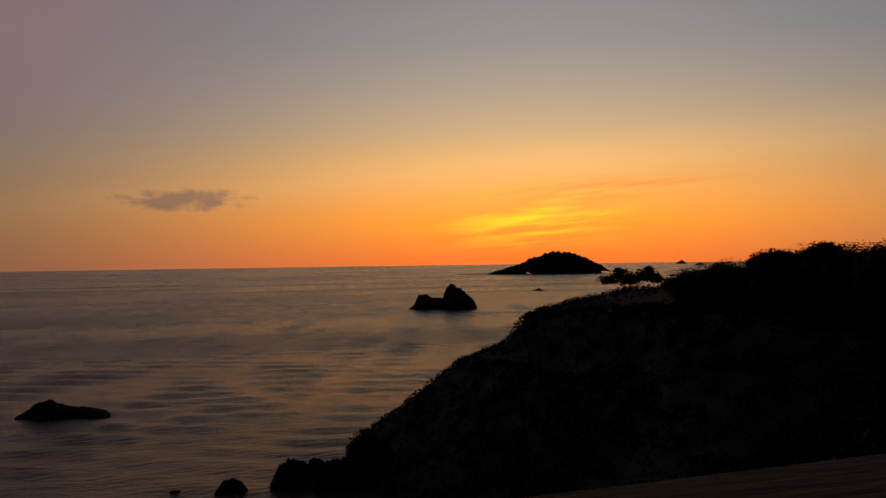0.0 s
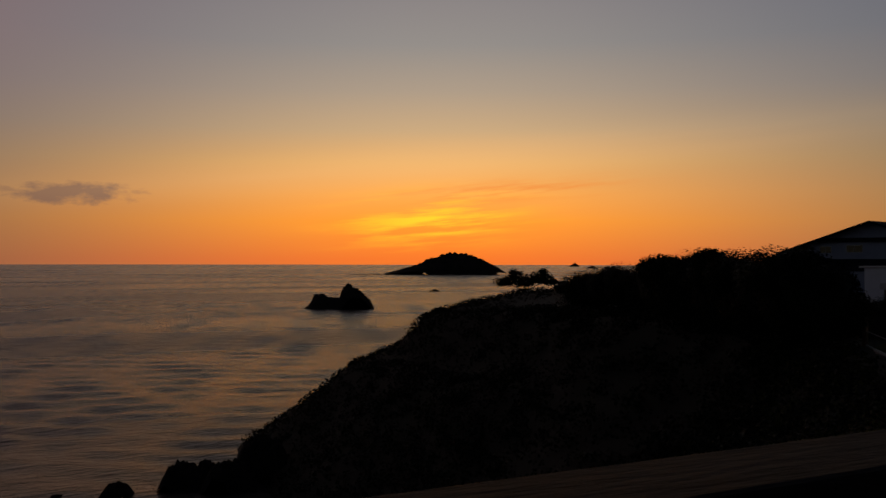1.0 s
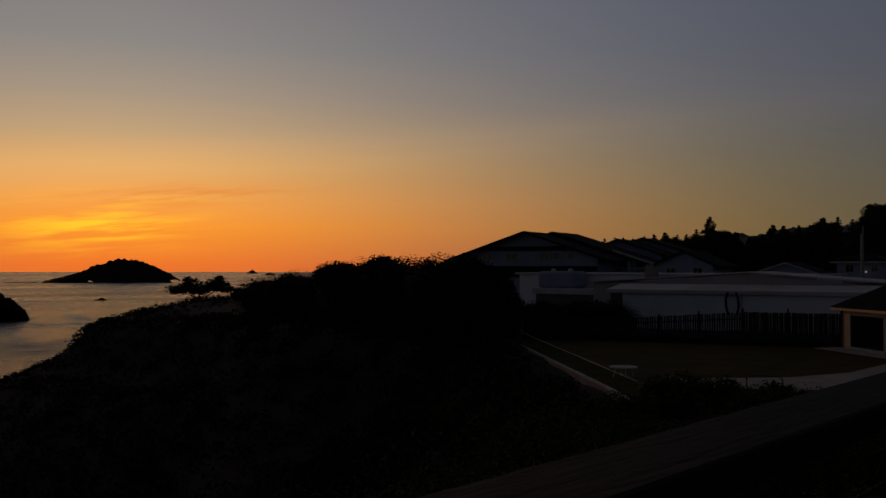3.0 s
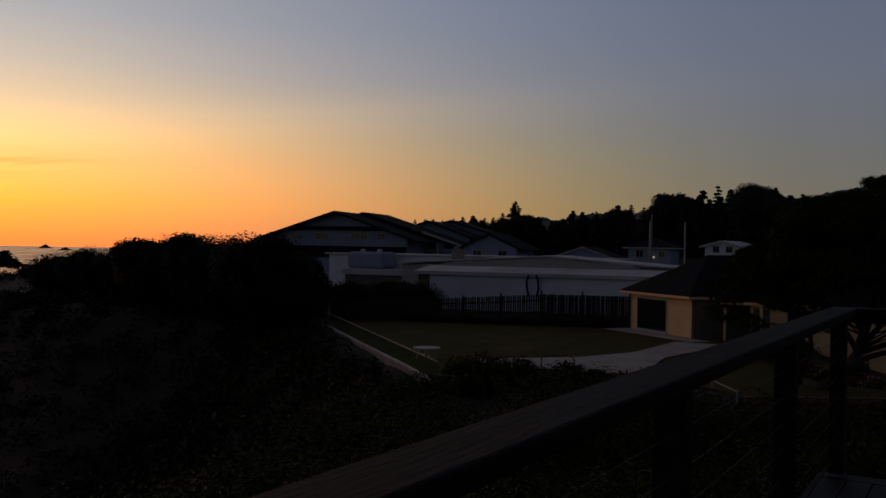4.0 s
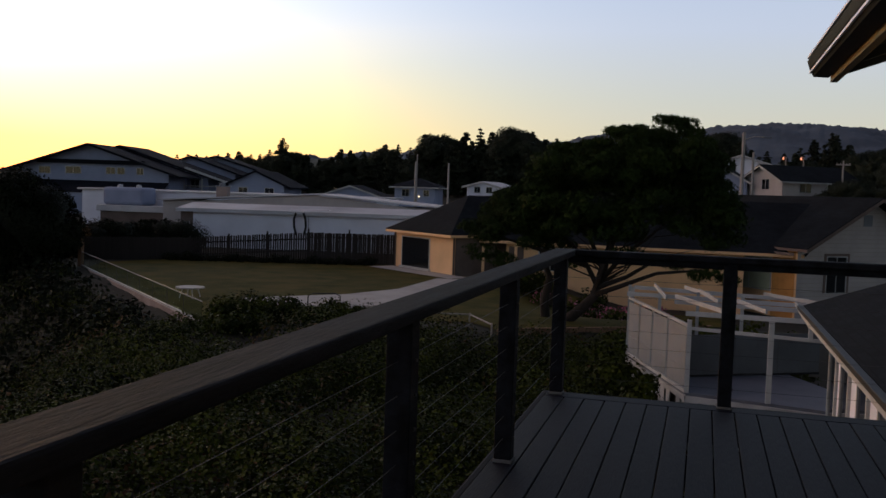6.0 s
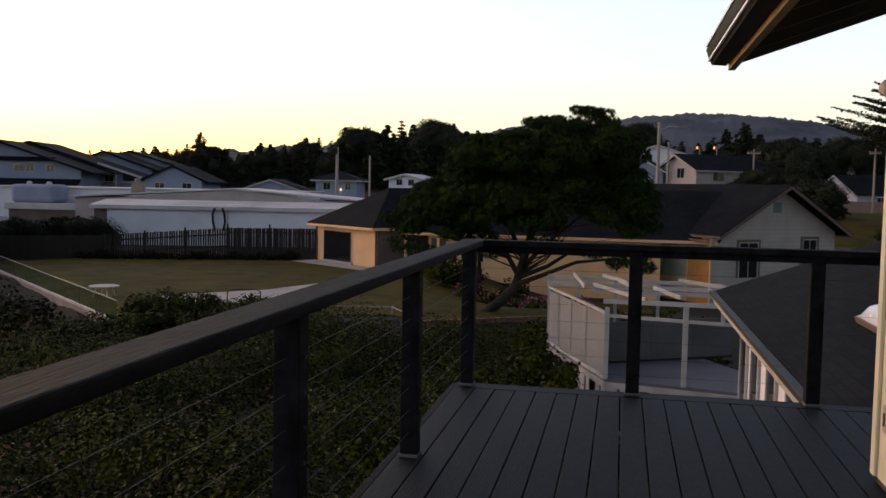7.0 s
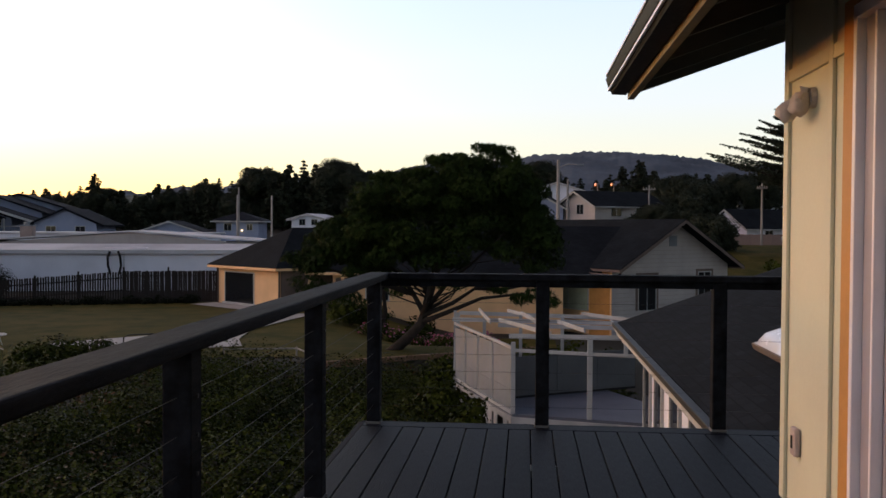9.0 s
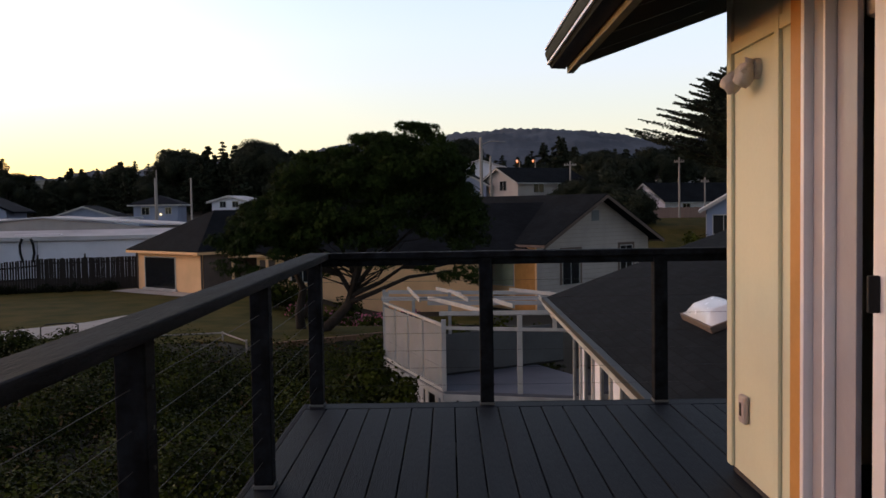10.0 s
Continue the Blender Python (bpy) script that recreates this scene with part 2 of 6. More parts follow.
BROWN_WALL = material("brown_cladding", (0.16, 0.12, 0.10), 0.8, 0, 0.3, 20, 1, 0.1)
FENCE = material("weathered_fence", (0.042, 0.034, 0.03), 0.9, 0, 0.4, 14, 0.8, 0.3, (6, 6, 0.7), each=0.5)
WOOD = material("raw_post", (0.26, 0.15, 0.09), 0.85, 0, 0.35, 18, 2, 0.2, (5, 5, 0.6))
WHITE_WOOD = material("white_painted_wood", (0.52, 0.52, 0.5), 0.7, 0, 0.35, 22, 1.6, 0.2, tint=(0.3, 0.3, 0.28), each=0.25)
PANEL = material("grey_translucent_panel", (0.2, 0.225, 0.25), 0.5, 0, 0.25, 12, 0.9, 0.05)
PANEL_DARK = material("dark_grey_panel", (0.13, 0.135, 0.14), 0.7, 0, 0.3, 12, 0.9, 0.05)
PATIO = material("blue_grey_patio", (0.13, 0.14, 0.165), 0.7, 0, 0.3, 10, 0.7, 0.1)
BARK = material("pine_bark", (0.034, 0.026, 0.021), 0.95, 0, 0.5, 12, 2, 0.8, (3, 3, 0.7))
POLE = material("silvered_pole", (0.38, 0.35, 0.32), 0.85, 0, 0.3, 20, 1, 0.2, (4, 4, 0.4))
WINDOW = glass_material("window_glass", (0.012, 0.014, 0.016), 0.03, dark=True)
# Pale base holds both the curtains and the bright sky mirrored in the pane.
CURTAIN_SKY = material("curtain_and_sky_glass", (0.55, 0.57, 0.4), 0.1, 0, 0.3, 3, 0.6, 0.0, spec=0.5)
CURTAIN_SKY.node_tree.nodes["Principled BSDF"].inputs["IOR"].default_value = 2.2
CLEAR = glass_material("clear_glass", (0.75, 0.88, 0.84))
SKYDOME = material("skylight_dome", (0.62, 0.64, 0.68), 0.25, 0, 0.1, 10, 2, 0.0, spec=0.6)
# The dark second colour paints shaded hollows among lit clumps, in random patches.
IVY = leaf_material("ivy_leaf", (0.057, 0.07, 0.008), (0.010, 0.015, 0.004))
DRY = leaf_material("dry_scrub_leaf", (0.12, 0.06, 0.03), (0.07, 0.06, 0.025))
SCRUB = leaf_material("coast_scrub_leaf", (0.016, 0.02, 0.010), (0.009, 0.011, 0.006))
NEEDLE = leaf_material("pine_needle", (0.036, 0.054, 0.011), (0.02, 0.034, 0.008))
DARK_NEEDLE = leaf_material("conifer_needle", (0.048, 0.055, 0.034), (0.03, 0.038, 0.025))
PETAL = leaf_material("pink_petal", (0.5, 0.12, 0.2), (0.35, 0.2, 0.28))
LAMP = glow_material("sodium_lamp", (1.0, 0.2, 0.01), 0.25)
WARM = glow_material("porch_bulb", (1.0, 0.7, 0.4), 0.4)


# ---- mesh helpers ----
class Geo:
    """Collects vertices, faces and uvs of one part."""

    def __init__(self):
        self.v, self.f, self.uv = [], [], {}

    def poly(self, pts, uvs=None):
        k = len(self.v)
        self.v += [tuple(p) for p in pts]
        if uvs:
            self.uv[len(self.f)] = uvs
        self.f.append(tuple(range(k, k + len(pts))))
        return self

    def box(self, x0, x1, y0, y1, z0, z1, m=None, bevel=0.0):
        b = bevel
        if not b:
            pts = [(x, y, z) for z in (z0, z1) for y in (y0, y1) for x in (x0, x1)]
            faces = [(0, 2, 3, 1), (4, 5, 7, 6), (0, 1, 5, 4), (2, 6, 7, 3), (0, 4, 6, 2), (1, 3, 7, 5)]
        else:
            bm = bmesh.new()
            bmesh.ops.create_cube(bm, size=1, matrix=Matrix.Translation(((x0 + x1) / 2, (y0 + y1) / 2, (z0 + z1) / 2)) @ Matrix.Diagonal((x1 - x0, y1 - y0, z1 - z0, 1)))
            bmesh.ops.bevel(bm, geom=bm.edges[:], offset=b, segments=2, profile=0.5, affect="EDGES")
            bm.verts.index_update()
            pts = [tuple(v.co) for v in bm.verts]
            faces = [tuple(v.index for v in f.verts) for f in bm.faces]
            bm.free()
        k = len(self.v)
        self.v += [tuple(m @ Vector(p)) for p in pts] if m else pts
        self.f += [tuple(i + k for i in f) for f in faces]
        return self

    def beam(self, a, b, w, h, up=(0, 0, 1), bevel=0.0):
        """A bar of the width w and height h from a to b."""
        a, b = Vector(a), Vector(b)
        d = (b - a).normalized()
        s = d.cross(Vector(up)).normalized()
        u = s.cross(d)
        m = Matrix((s, d, u)).transposed().to_4x4()
        m.translation = a
        return self.box(-w / 2, w / 2, 0, (b - a).length, -h / 2, h / 2, m, bevel)

    def tube(self, path, radii, sides=8, cap=True):
        path = [Vector(p) for p in path]
        k = len(self.v)
        for i, p in enumerate(path):
            d = (path[min(i + 1, len(path) - 1)] - path[max(i - 1, 0)]).normalized()
            s = d.orthogonal().normalized() if abs(d.z) < 0.9 else d.cross(Vector((0, 1, 0))).normalized()
            if abs(d.z) < 0.9:
                s = d.cross(Vector((0, 0, 1))).normalized()
            u = s.cross(d)
            r = radii[i] if isinstance(radii, (list, tuple)) else radii
            self.v += [tuple(p + (s * math.cos(a) + u * math.sin(a)) * r) for a in (2 * math.pi * j / sides for j in range(sides))]
        for i in range(len(path) - 1):
            for j in range(sides):
                a, b = k + i * sides + j, k + i * sides + (j + 1) % sides
                self.f.append((a, b, b + sides, a + sides))
        if cap:
            self.f.append(tuple(range(k + sides - 1, k - 1, -1)))
            self.f.append(tuple(range(len(self.v) - sides, len(self.v))))
        return self

    def slab(self, pts, z0, z1):
        """A flat piece with the outline pts (x, y)."""
        k, c = len(self.v), len(pts)
        self.v += [(x, y, z0) for x, y in pts] + [(x, y, z1) for x, y in pts]
        self.f.append(tuple(range(k + c - 1, k - 1, -1)))
        self.f.append(tuple(range(k + c, k + 2 * c)))
        for i in range(c):
            j = (i + 1) % c
            self.f.append((k + i, k + j, k + c + j, k + c + i))
        return self

    def plate(self, pts, thick, uv=True):
        """A sloping piece: the corners pts in space, with its thickness below, and uvs in metres."""
        pts = [Vector(p) for p in pts]
        nrm = (pts[1] - pts[0]).cross(pts[-1] - pts[0]).normalized()
        if nrm.z < 0:
            pts.reverse()
            nrm = -nrm
        s = Vector((0, 0, 1)).cross(nrm).normalized() if abs(nrm.z) < 0.999 else Vector((1, 0, 0))
        u = nrm.cross(s)
        low = [p - nrm * thick for p in pts]
        self.poly(pts, [((p).dot(s), (p).dot(u)) for p in pts])
        self.poly(list(reversed(low)))
        c = len(pts)
        for i in range(c):
            j = (i + 1) % c
            self.poly([pts[i], low[i], low[j], pts[j]])
        return self

    def mesh(self, name, mat, smooth=False):
        me = bpy.data.meshes.new(name)
        me.from_pydata(self.v, [], self.f)
        if self.uv:
            layer = me.uv_layers.new()
            for fi, uvs in self.uv.items():
                for li, uv in zip(me.polygons[fi].loop_indices, uvs):
                    layer.data[li].uv = uv
        me.materials.append(mat)
        if smooth:
            me.polygons.foreach_set("use_smooth", [True] * len(me.polygons))
        me.update()
        return me


def part(name, geo, mat, parent, label="", smooth=False, m=None):
    ob = new(name, geo if isinstance(geo, bpy.types.Mesh) else geo.mesh(name, mat, smooth))
    ob.parent = parent
    if m is not None:
        ob.matrix_basis = m
    return tagged(ob, label) if label else ob


def thing(name, label, category, m=None, group=""):
    ob = tagged(new(name), label, category, group)
    ob.empty_display_size = 0.2
    if m is not None:
        ob.matrix_basis = m
    return ob


def solid(name, geo, mat, label, category="", kind="", group="", m=None, smooth=False):
    ob = tagged(new(name, geo if isinstance(geo, bpy.types.Mesh) else geo.mesh(name, mat, smooth)), label, category, group, kind)
    if m is not None:
        ob.matrix_basis = m
    return ob


def leaf_mesh(name, mat, centers, normals, size, seed=0, long=1.6, spread=0.8, along=None):
    """Many small folded leaves at centers, turned round normals."""
    rng = np.random.default_rng(seed)
    c, nrm = np.asarray(centers, float), np.asarray(normals, float)
    k = len(c)
    nrm = nrm + rng.normal(0, spread, (k, 3))
    nrm /= np.linalg.norm(nrm, axis=1, keepdims=True) + 1e-9
    t = rng.normal(0, 1, (k, 3)) if along is None else np.asarray(along, float)
    t = t - nrm * (t * nrm).sum(1, keepdims=True)
    t /= np.linalg.norm(t, axis=1, keepdims=True) + 1e-9
    b = np.cross(nrm, t)
    s = (np.asarray(size) * rng.uniform(0.6, 1.35, k))[:, None]
    tip, base = c + t * s * long * 0.5, c - t * s * long * 0.5
    l, r = c + b * s * 0.5 + nrm * s * 0.18, c - b * s * 0.5 + nrm * s * 0.18
    v = np.stack([base, r, tip, l], 1).reshape(-1, 3)
    me = bpy.data.meshes.new(name)
    me.vertices.add(4 * k), me.loops.add(6 * k), me.polygons.add(2 * k)
    me.vertices.foreach_set("co", v.ravel())
    i = np.arange(k)[:, None] * 4
    me.loops.foreach_set("vertex_index", np.concatenate([i, i + 1, i + 2, i, i + 2, i + 3], 1).ravel())
    me.polygons.foreach_set("loop_start", np.arange(2 * k) * 3)
    me.polygons.foreach_set("loop_total", np.full(2 * k, 3))
    me.materials.append(mat)
    me.update()
    me.validate()
    return me


def lobes_points(lobes, per, seed, shell=0.55):
    """Points and outward ways in a set of ellipsoids (centre, radii)."""
    rng = np.random.default_rng(seed)
    cs, ns = [], []
    for c, r in lobes:
        r = np.asarray(r, float)
        k = max(6, int(per * (r[0] * r[1] * r[2]) ** (2 / 3)))
        d = rng.normal(0, 1, (k, 3))
        d /= np.linalg.norm(d, axis=1, keepdims=True)
        rad = rng.uniform(shell, 1.0, (k, 1)) ** 0.7 * (1 + 0.22 * np.sin(d[:, :1] * 7 + d[:, 2:] * 5 + k))
        cs.append(np.asarray(c) + d * r * rad)
        ns.append(d / r * r.mean() + np.array((0, 0, 0.35)))
    return np.concatenate(cs), np.concatenate(ns)


def smooth01(a, b, x):
    t = np.clip((x - a) / (b - a), 0, 1)
    return t * t * (3 - 2 * t)


# ---- ground, sea, hills ----
LEVEL, SEA = -0.65, -20.0
EDGE = [(-9, -300), (-10, -10), (-13, 12), (-16.5, 25.5), (-19.9, 29.9), (-38, 46.8), (-52, 48), (-80, 51.5), (-107, 53.8), (-115, 60), (-120, 72), (-132, 84), (-142, 130), (-190, 230), (-400, 700), (-900, 3000)]


def seaward(x, y):
    """Metres beyond the rim of the bluff: positive over the slope, negative inland."""
    best = np.full(np.shape(x), 1e9)
    side = np.zeros(np.shape(x))
    for (ax, ay), (bx, by) in zip(EDGE, EDGE[1:]):
        dx, dy = bx - ax, by - ay
        t = np.clip(((x - ax) * dx + (y - ay) * dy) / (dx * dx + dy * dy), 0, 1)
        px, py = x - ax - t * dx, y - ay - t * dy
        dist = np.hypot(px, py)
        near = dist < best - 1e-6
        best = np.where(near, dist, best)
        side = np.where(near, np.where(dx * py - dy * px > 0, 1.0, -1.0), side)
    return best * side


def ripple(x, y, size, seed=0.0):
    return (np.sin(x / size + seed) * np.cos(y / size * 1.13 + seed * 2) + 0.6 * np.sin(x / size * 2.1 + y / size * 1.7 + seed)
            + 0.35 * np.sin(x / size * 4.3 - y / size * 3.9 + seed * 3)) / 1.95


def ground_z(x, y):
    x, y = np.asarray(x, float), np.asarray(y, float)
    d = seaward(x, y)
    top = LEVEL - 1.9 * np.exp(-((x + 107) ** 2 + (y - 57) ** 2) / 230.0)
    top = top - 1.45 * smooth01(-11, -4, x) * smooth01(39, 50, y) * (1 - smooth01(70, 90, y))
    top = top - 0.5 * (1 - smooth01(26, 33, y)) - 0.9 * smooth01(-4, 1, x) * (1 - smooth01(30, 38, y))
    top = top + 0.055 * np.clip(y - 78, 0, 130) * smooth01(-170, -60, x)
    # the garden stops at a timber retaining wall; the street beyond climbs
    brink = y - 34.0 - 0.66 * (x + 7.1)
    top = top - 0.85 * (1 - smooth01(-2.2, -0.1, brink)) * smooth01(-9.5, -7.0, x) * (1 - smooth01(-4, 0, x)) * smooth01(24, 30, y)
    top = top + np.interp(y, [58, 66, 70, 80, 92, 104, 130, 180], [0, 1.8, 2.8, 3.75, 3.0, 2.7, 1.3, 0]) * smooth01(12.5, 15.5, x)
    wild = smooth01(-4, 4, d)
    fall = np.clip(d, 0, None)
    steps = np.interp(fall, [0, 1.5, 3.6, 6.0, 9.2, 10.5, 19, 27.5, 200], [0, 0.7, 3.8, 6.2, 6.9, 8.0, 15.0, 21.5, 160])
    west = smooth01(-60, -80, x)
    drop = 0.75 * fall * smooth01(-1, 5, d) * (1 - west) + steps * west + wild * (1.2 - 0.6 * west) * ripple(x, y, 6.0)
    return np.maximum(top - drop, SEA - 2.5)


def sheet(xs, ys, zf):
    gx, gy = np.meshgrid(xs, ys)
    gz = zf(gx, gy)
    g = Geo()
    g.v = list(zip(gx.ravel().tolist(), gy.ravel().tolist(), gz.ravel().tolist()))
    c = len(xs)
    g.f = [(j * c + i, j * c + i + 1, (j + 1) * c + i + 1, (j + 1) * c + i) for j in range(len(ys) - 1) for i in range(c - 1)]
    return g


warp = np.linspace(-1, 1, 241)
solid("ground", sheet(-35 + 60 * np.sinh(4.5 * warp), 40 + 60 * np.sinh(4.4 * warp), ground_z), EARTH, "dark scrubby coastal ground falling to the sea", kind="structure", smooth=True)


def sea_sheet():
    """One round sheet to the horizon, with swell where the bay lies."""
    az = np.radians(np.concatenate([np.arange(38, 112, 0.26), np.arange(112, 398, 6.0)]))
    r = np.concatenate([[2.0], 60 * (4900 / 60) ** np.linspace(0, 1, 430)])
    ga, gr = np.meshgrid(az, r)
    x, y = -np.sin(ga) * gr, np.cos(ga) * gr
    rng = np.random.default_rng(14)
    z = np.zeros_like(x)
    for i in range(14):
        wave = rng.uniform(3.6, 11.0)
        a = math.radians(72 + rng.normal(0, 27))
        k = 2 * math.pi / wave
        z += wave * 0.006 * np.sin(k * (-math.sin(a) * x + math.cos(a) * y) + rng.uniform(0, 6.28))
    z *= np.clip((1500 - gr) / 1300, 0, 1) * np.clip((gr - 55) / 20, 0, 1) * (0.85 + 0.25 * ripple(x, y, 61.0, 2.0))
    g = Geo()
    g.v = list(zip(x.ravel().tolist(), y.ravel().tolist(), (z + SEA).ravel().tolist()))
    c = len(az)
    g.f = [(j * c + i, j * c + (i + 1) % c, (j + 1) * c + (i + 1) % c, (j + 1) * c + i) for j in range(len(r) - 1) for i in range(c)]
    return g


solid("water", sea_sheet(), WATER, "calm rippled ocean reflecting the sunset", kind="structure", smooth=True)


def hill_z(x, y):
    crest = np.interp(x, [-1500, -900, -700, -640, -540, -268, -176, -60, 0, 62, 190, 260, 330, 700, 2500], [-5, 0, 45, 66, 70, 97, 106, 112, 120, 128, 128, 118, 108, 116, 124])
    pick = np.random.default_rng(31)
    rough = pick.normal(0, 1.0, np.shape(x))
    for size in (14, 19, 27, 38, 55, 80, 120):
        a = pick.uniform(0, 6.28)
        rough = rough + 0.05 * size ** 0.85 * np.sin((x * math.cos(a) + y * math.sin(a)) * 6.28 / size + pick.uniform(0, 6.28) + 1.5 * np.sin(x / size * 1.3 + y / size * 0.7))
    shape = np.exp(-((y - 1500) / 330.0) ** 2)
    return crest * shape + rough * shape - 6 - 30 * (1 - smooth01(-1000, -650, x))


solid("backdrop", sheet(np.linspace(-1000, 1300, 620), np.linspace(1150, 1850, 60), hill_z), HAZED_HILL, "forested hills behind the town, dim with dusk", kind="structure", smooth=True)
near_ridge = sheet(np.linspace(-900, 300, 160), np.linspace(420, 760, 24), lambda x, y: (np.interp(x, [-900, -420, -340, -280, -150, 300], [-6, -2, 18, 24, 27, 30]) + 2.5 * ripple(x, y, 16, 4.0)) * np.exp(-((y - 600) / 110.0) ** 2) - 24 * (1 - smooth01(-480, -330, x)))
solid("backdrop_ridge", near_ridge, DARK_NEEDLE, "low wooded ridge beyond the trees", kind="structure")


# ---- sea stacks ----
def sea_rock(label, x, y, width, depth, height, outline, seed, turn=0.0, steps=44):
    """A rock in the water: outline gives its height along its width, as shares."""
    us, vs = np.linspace(0, 1, steps), np.linspace(-1, 1, 17)

    def zf(gx, gy):
        u, v = gx / width + 0.5, gy / depth * 2
        prof = np.interp(u, [p[0] for p in outline], [p[1] for p in outline])
        cross = np.clip(1 - np.abs(v + 0.25 * np.sin(u * 6 + seed)) ** 2.2, 0, 1) ** 0.6
        lump = 1 + 0.16 * ripple(u * 9, v * 4, 0.5, seed) + 0.08 * ripple(u * 30, v * 11, 0.6, seed + 1)
        return prof * cross * height * lump - 0.04 * height - 0.3

    g = sheet((us - 0.5) * width, vs * depth / 2, zf)
    return solid("sea_rock", g, ROCK, label, "rock", m=pose(x, y, SEA, 0, 0, turn))


sea_rock("large dark whale-backed island out at sea", -1394, 747, 204, 110, 35.5,
         [(0, 0.06), (0.06, 0.16), (0.16, 0.3), (0.28, 0.5), (0.4, 0.78), (0.55, 1.0), (0.7, 1.0), (0.82, 0.8), (0.93, 0.5), (1, 0.2)], 1.0, 68, 70)
sea_rock("low dark reef beside the island", -1432, 618, 55, 20, 1.8, [(0, 0.2), (0.3, 0.7), (0.6, 0.5), (1, 0.9)], 2.0, 68)
sea_rock("twin-peaked dark sea rock in the water", -439, 174, 37, 20, 12.0,
         [(0, 0), (0.1, 0.2), (0.17, 0.62), (0.3, 0.62), (0.36, 0.5), (0.52, 0.48), (0.55, 0.9), (0.66, 1.0), (0.78, 0.8), (0.93, 0.42), (1, 0)], 3.0, 66)
sea_rock("low wet rock near the shore", -164, -3.6, 15.5, 8, 2.8, [(0, 0), (0.15, 0.45), (0.28, 0.95), (0.42, 1.0), (0.6, 0.7), (0.8, 0.55), (1, 0.15)], 4.0, 86)
for lx, ly, w, h, s in ((-640, 335, 9, 2.4, 5.0), (-1014, 731, 9, 3.6, 6.0), (-2900, 2135, 42, 15, 7.0), (-2300, 1760, 34, 9, 8.0), (-2340, 1850, 24, 6, 9.0)):
    sea_rock("small dark rock out in the water", lx, ly, w, w * 0.6, h, [(0, 0.1), (0.3, 0.6), (0.6, 1), (1, 0.2)], s, 60, 20)
for lx, ly, w, h, s in ((-101, 20.8, 5.0, 3.2, 1.3), (-101.5, 14.2, 3.6, 1.6, 2.4), (-105, 24.4, 3.0, 2.3, 3.5), (-104, 8.5, 1.6, 0.5, 5.1), (-98.5, 25.2, 6.0, 3.4, 6.2), (-100.5, 29.5, 7.0, 5.2, 7.4)):
    sea_rock("rounded boulder at the foot of the bluff", lx, ly, w, w * 0.8, h, [(0, 0.2), (0.2, 0.85), (0.5, 1), (0.8, 0.85), (1, 0.2)], s, 70, 20)


# ---- plants ----
def gz(x, y):
    return float(ground_z(x, y))


def shrub(x, y, top, radius, seed, per=420, leaf=0.3, mat=None, label="dense dark wind-shaped coastal shrub", group="shrubs on the bluff", name="coastal_shrub"):
    base = gz(x, y) - 0.1
    rng = random.Random(seed)
    h = top - base
    ob = thing(name, label, "shrub", pose(x, y, base), group)
    g = Geo()
    for i in range(5):
        a, l = rng.uniform(0, 6.28), rng.uniform(0.4, 0.7)
        g.tube([(0, 0, 0), (math.cos(a) * radius * 0.25, math.sin(a) * radius * 0.25, h * 0.3), (math.cos(a) * radius * l, math.sin(a) * radius * l, h * rng.uniform(0.55, 0.75))], [0.05 * h * 0.35, 0.03 * h * 0.35, 0.01], 6)
    part("stem", g, BARK, ob)
    lobes = [((0, 0, h * 0.45), (radius, radius, h * 0.45))]
    for i in range(9):
        a, q = rng.uniform(0, 6.28), rng.uniform(0.35, 0.85)
        r = radius * rng.uniform(0.28, 0.5)
        z = h * rng.uniform(0.35, 0.95) - r * 0.6
        lobes.append(((math.cos(a) * radius * q, math.sin(a) * radius * q, z), (r, r, r * 0.75)))
    c, n = lobes_points(lobes, per / max(1.0, radius * 0.6), seed, 0.5)
    c[:, 2] = np.clip(c[:, 2], 0.02, h * 1.02)
    part("foliage", leaf_mesh("foliage", mat or SCRUB, c, n, leaf, seed), None, ob)
    return ob


# the shrub line along the rim of the bluff: heading, height of its top over the eye (degrees), distance
for i, (az, el, dist) in enumerate([(53.2, -0.95, 104), (52.2, -0.65, 100), (50.9, -0.45, 97), (49.6, -0.6, 95), (48.4, -0.5, 90), (47.3, 0.0, 82), (46.2, 0.45, 80), (45.0, 0.4, 76),
                                    (43.9, 0.4, 73), (42.9, 0.75, 71), (41.7, 0.45, 66), (40.3, 0.5, 63)]):
    p = heading(az) * dist
    shrub(p.x, p.y - 1.4, 4.85 + dist * math.tan(radians(el + 0.3)), 2.9 + 0.8 * ((i * 37) % 7) / 7, 100 + i, 3400, 0.13)

shrub(-40.5, 47.6, 4.3, 2.6, 130, 3400, 0.13)
for i, (az, dist) in enumerate(((37.3, 73), (36.0, 74.5), (34.6, 75.5), (33.2, 76), (31.9, 76))):
    p = heading(az) * dist
    shrub(p.x, p.y - 1.4, 2.1 + 0.12 * math.sin(i * 2.0), 2.3, 140 + i, 2600, 0.13, None, "clipped dark hedge bush behind the lawn fence", "hedge by the fence", "hedge_bush")

for i in range(12):
    q = Vector((-36.4, 56.6, 0)).lerp(Vector((-23.4, 61.2, 0)), i / 11)
    shrub(q.x, q.y, -0.05 + 0.12 * math.sin(i * 2.4), 0.8, 160 + i, 700, 0.1, None, "low dark bush along the picket fence", "bushes along the fence", "fence_bush")


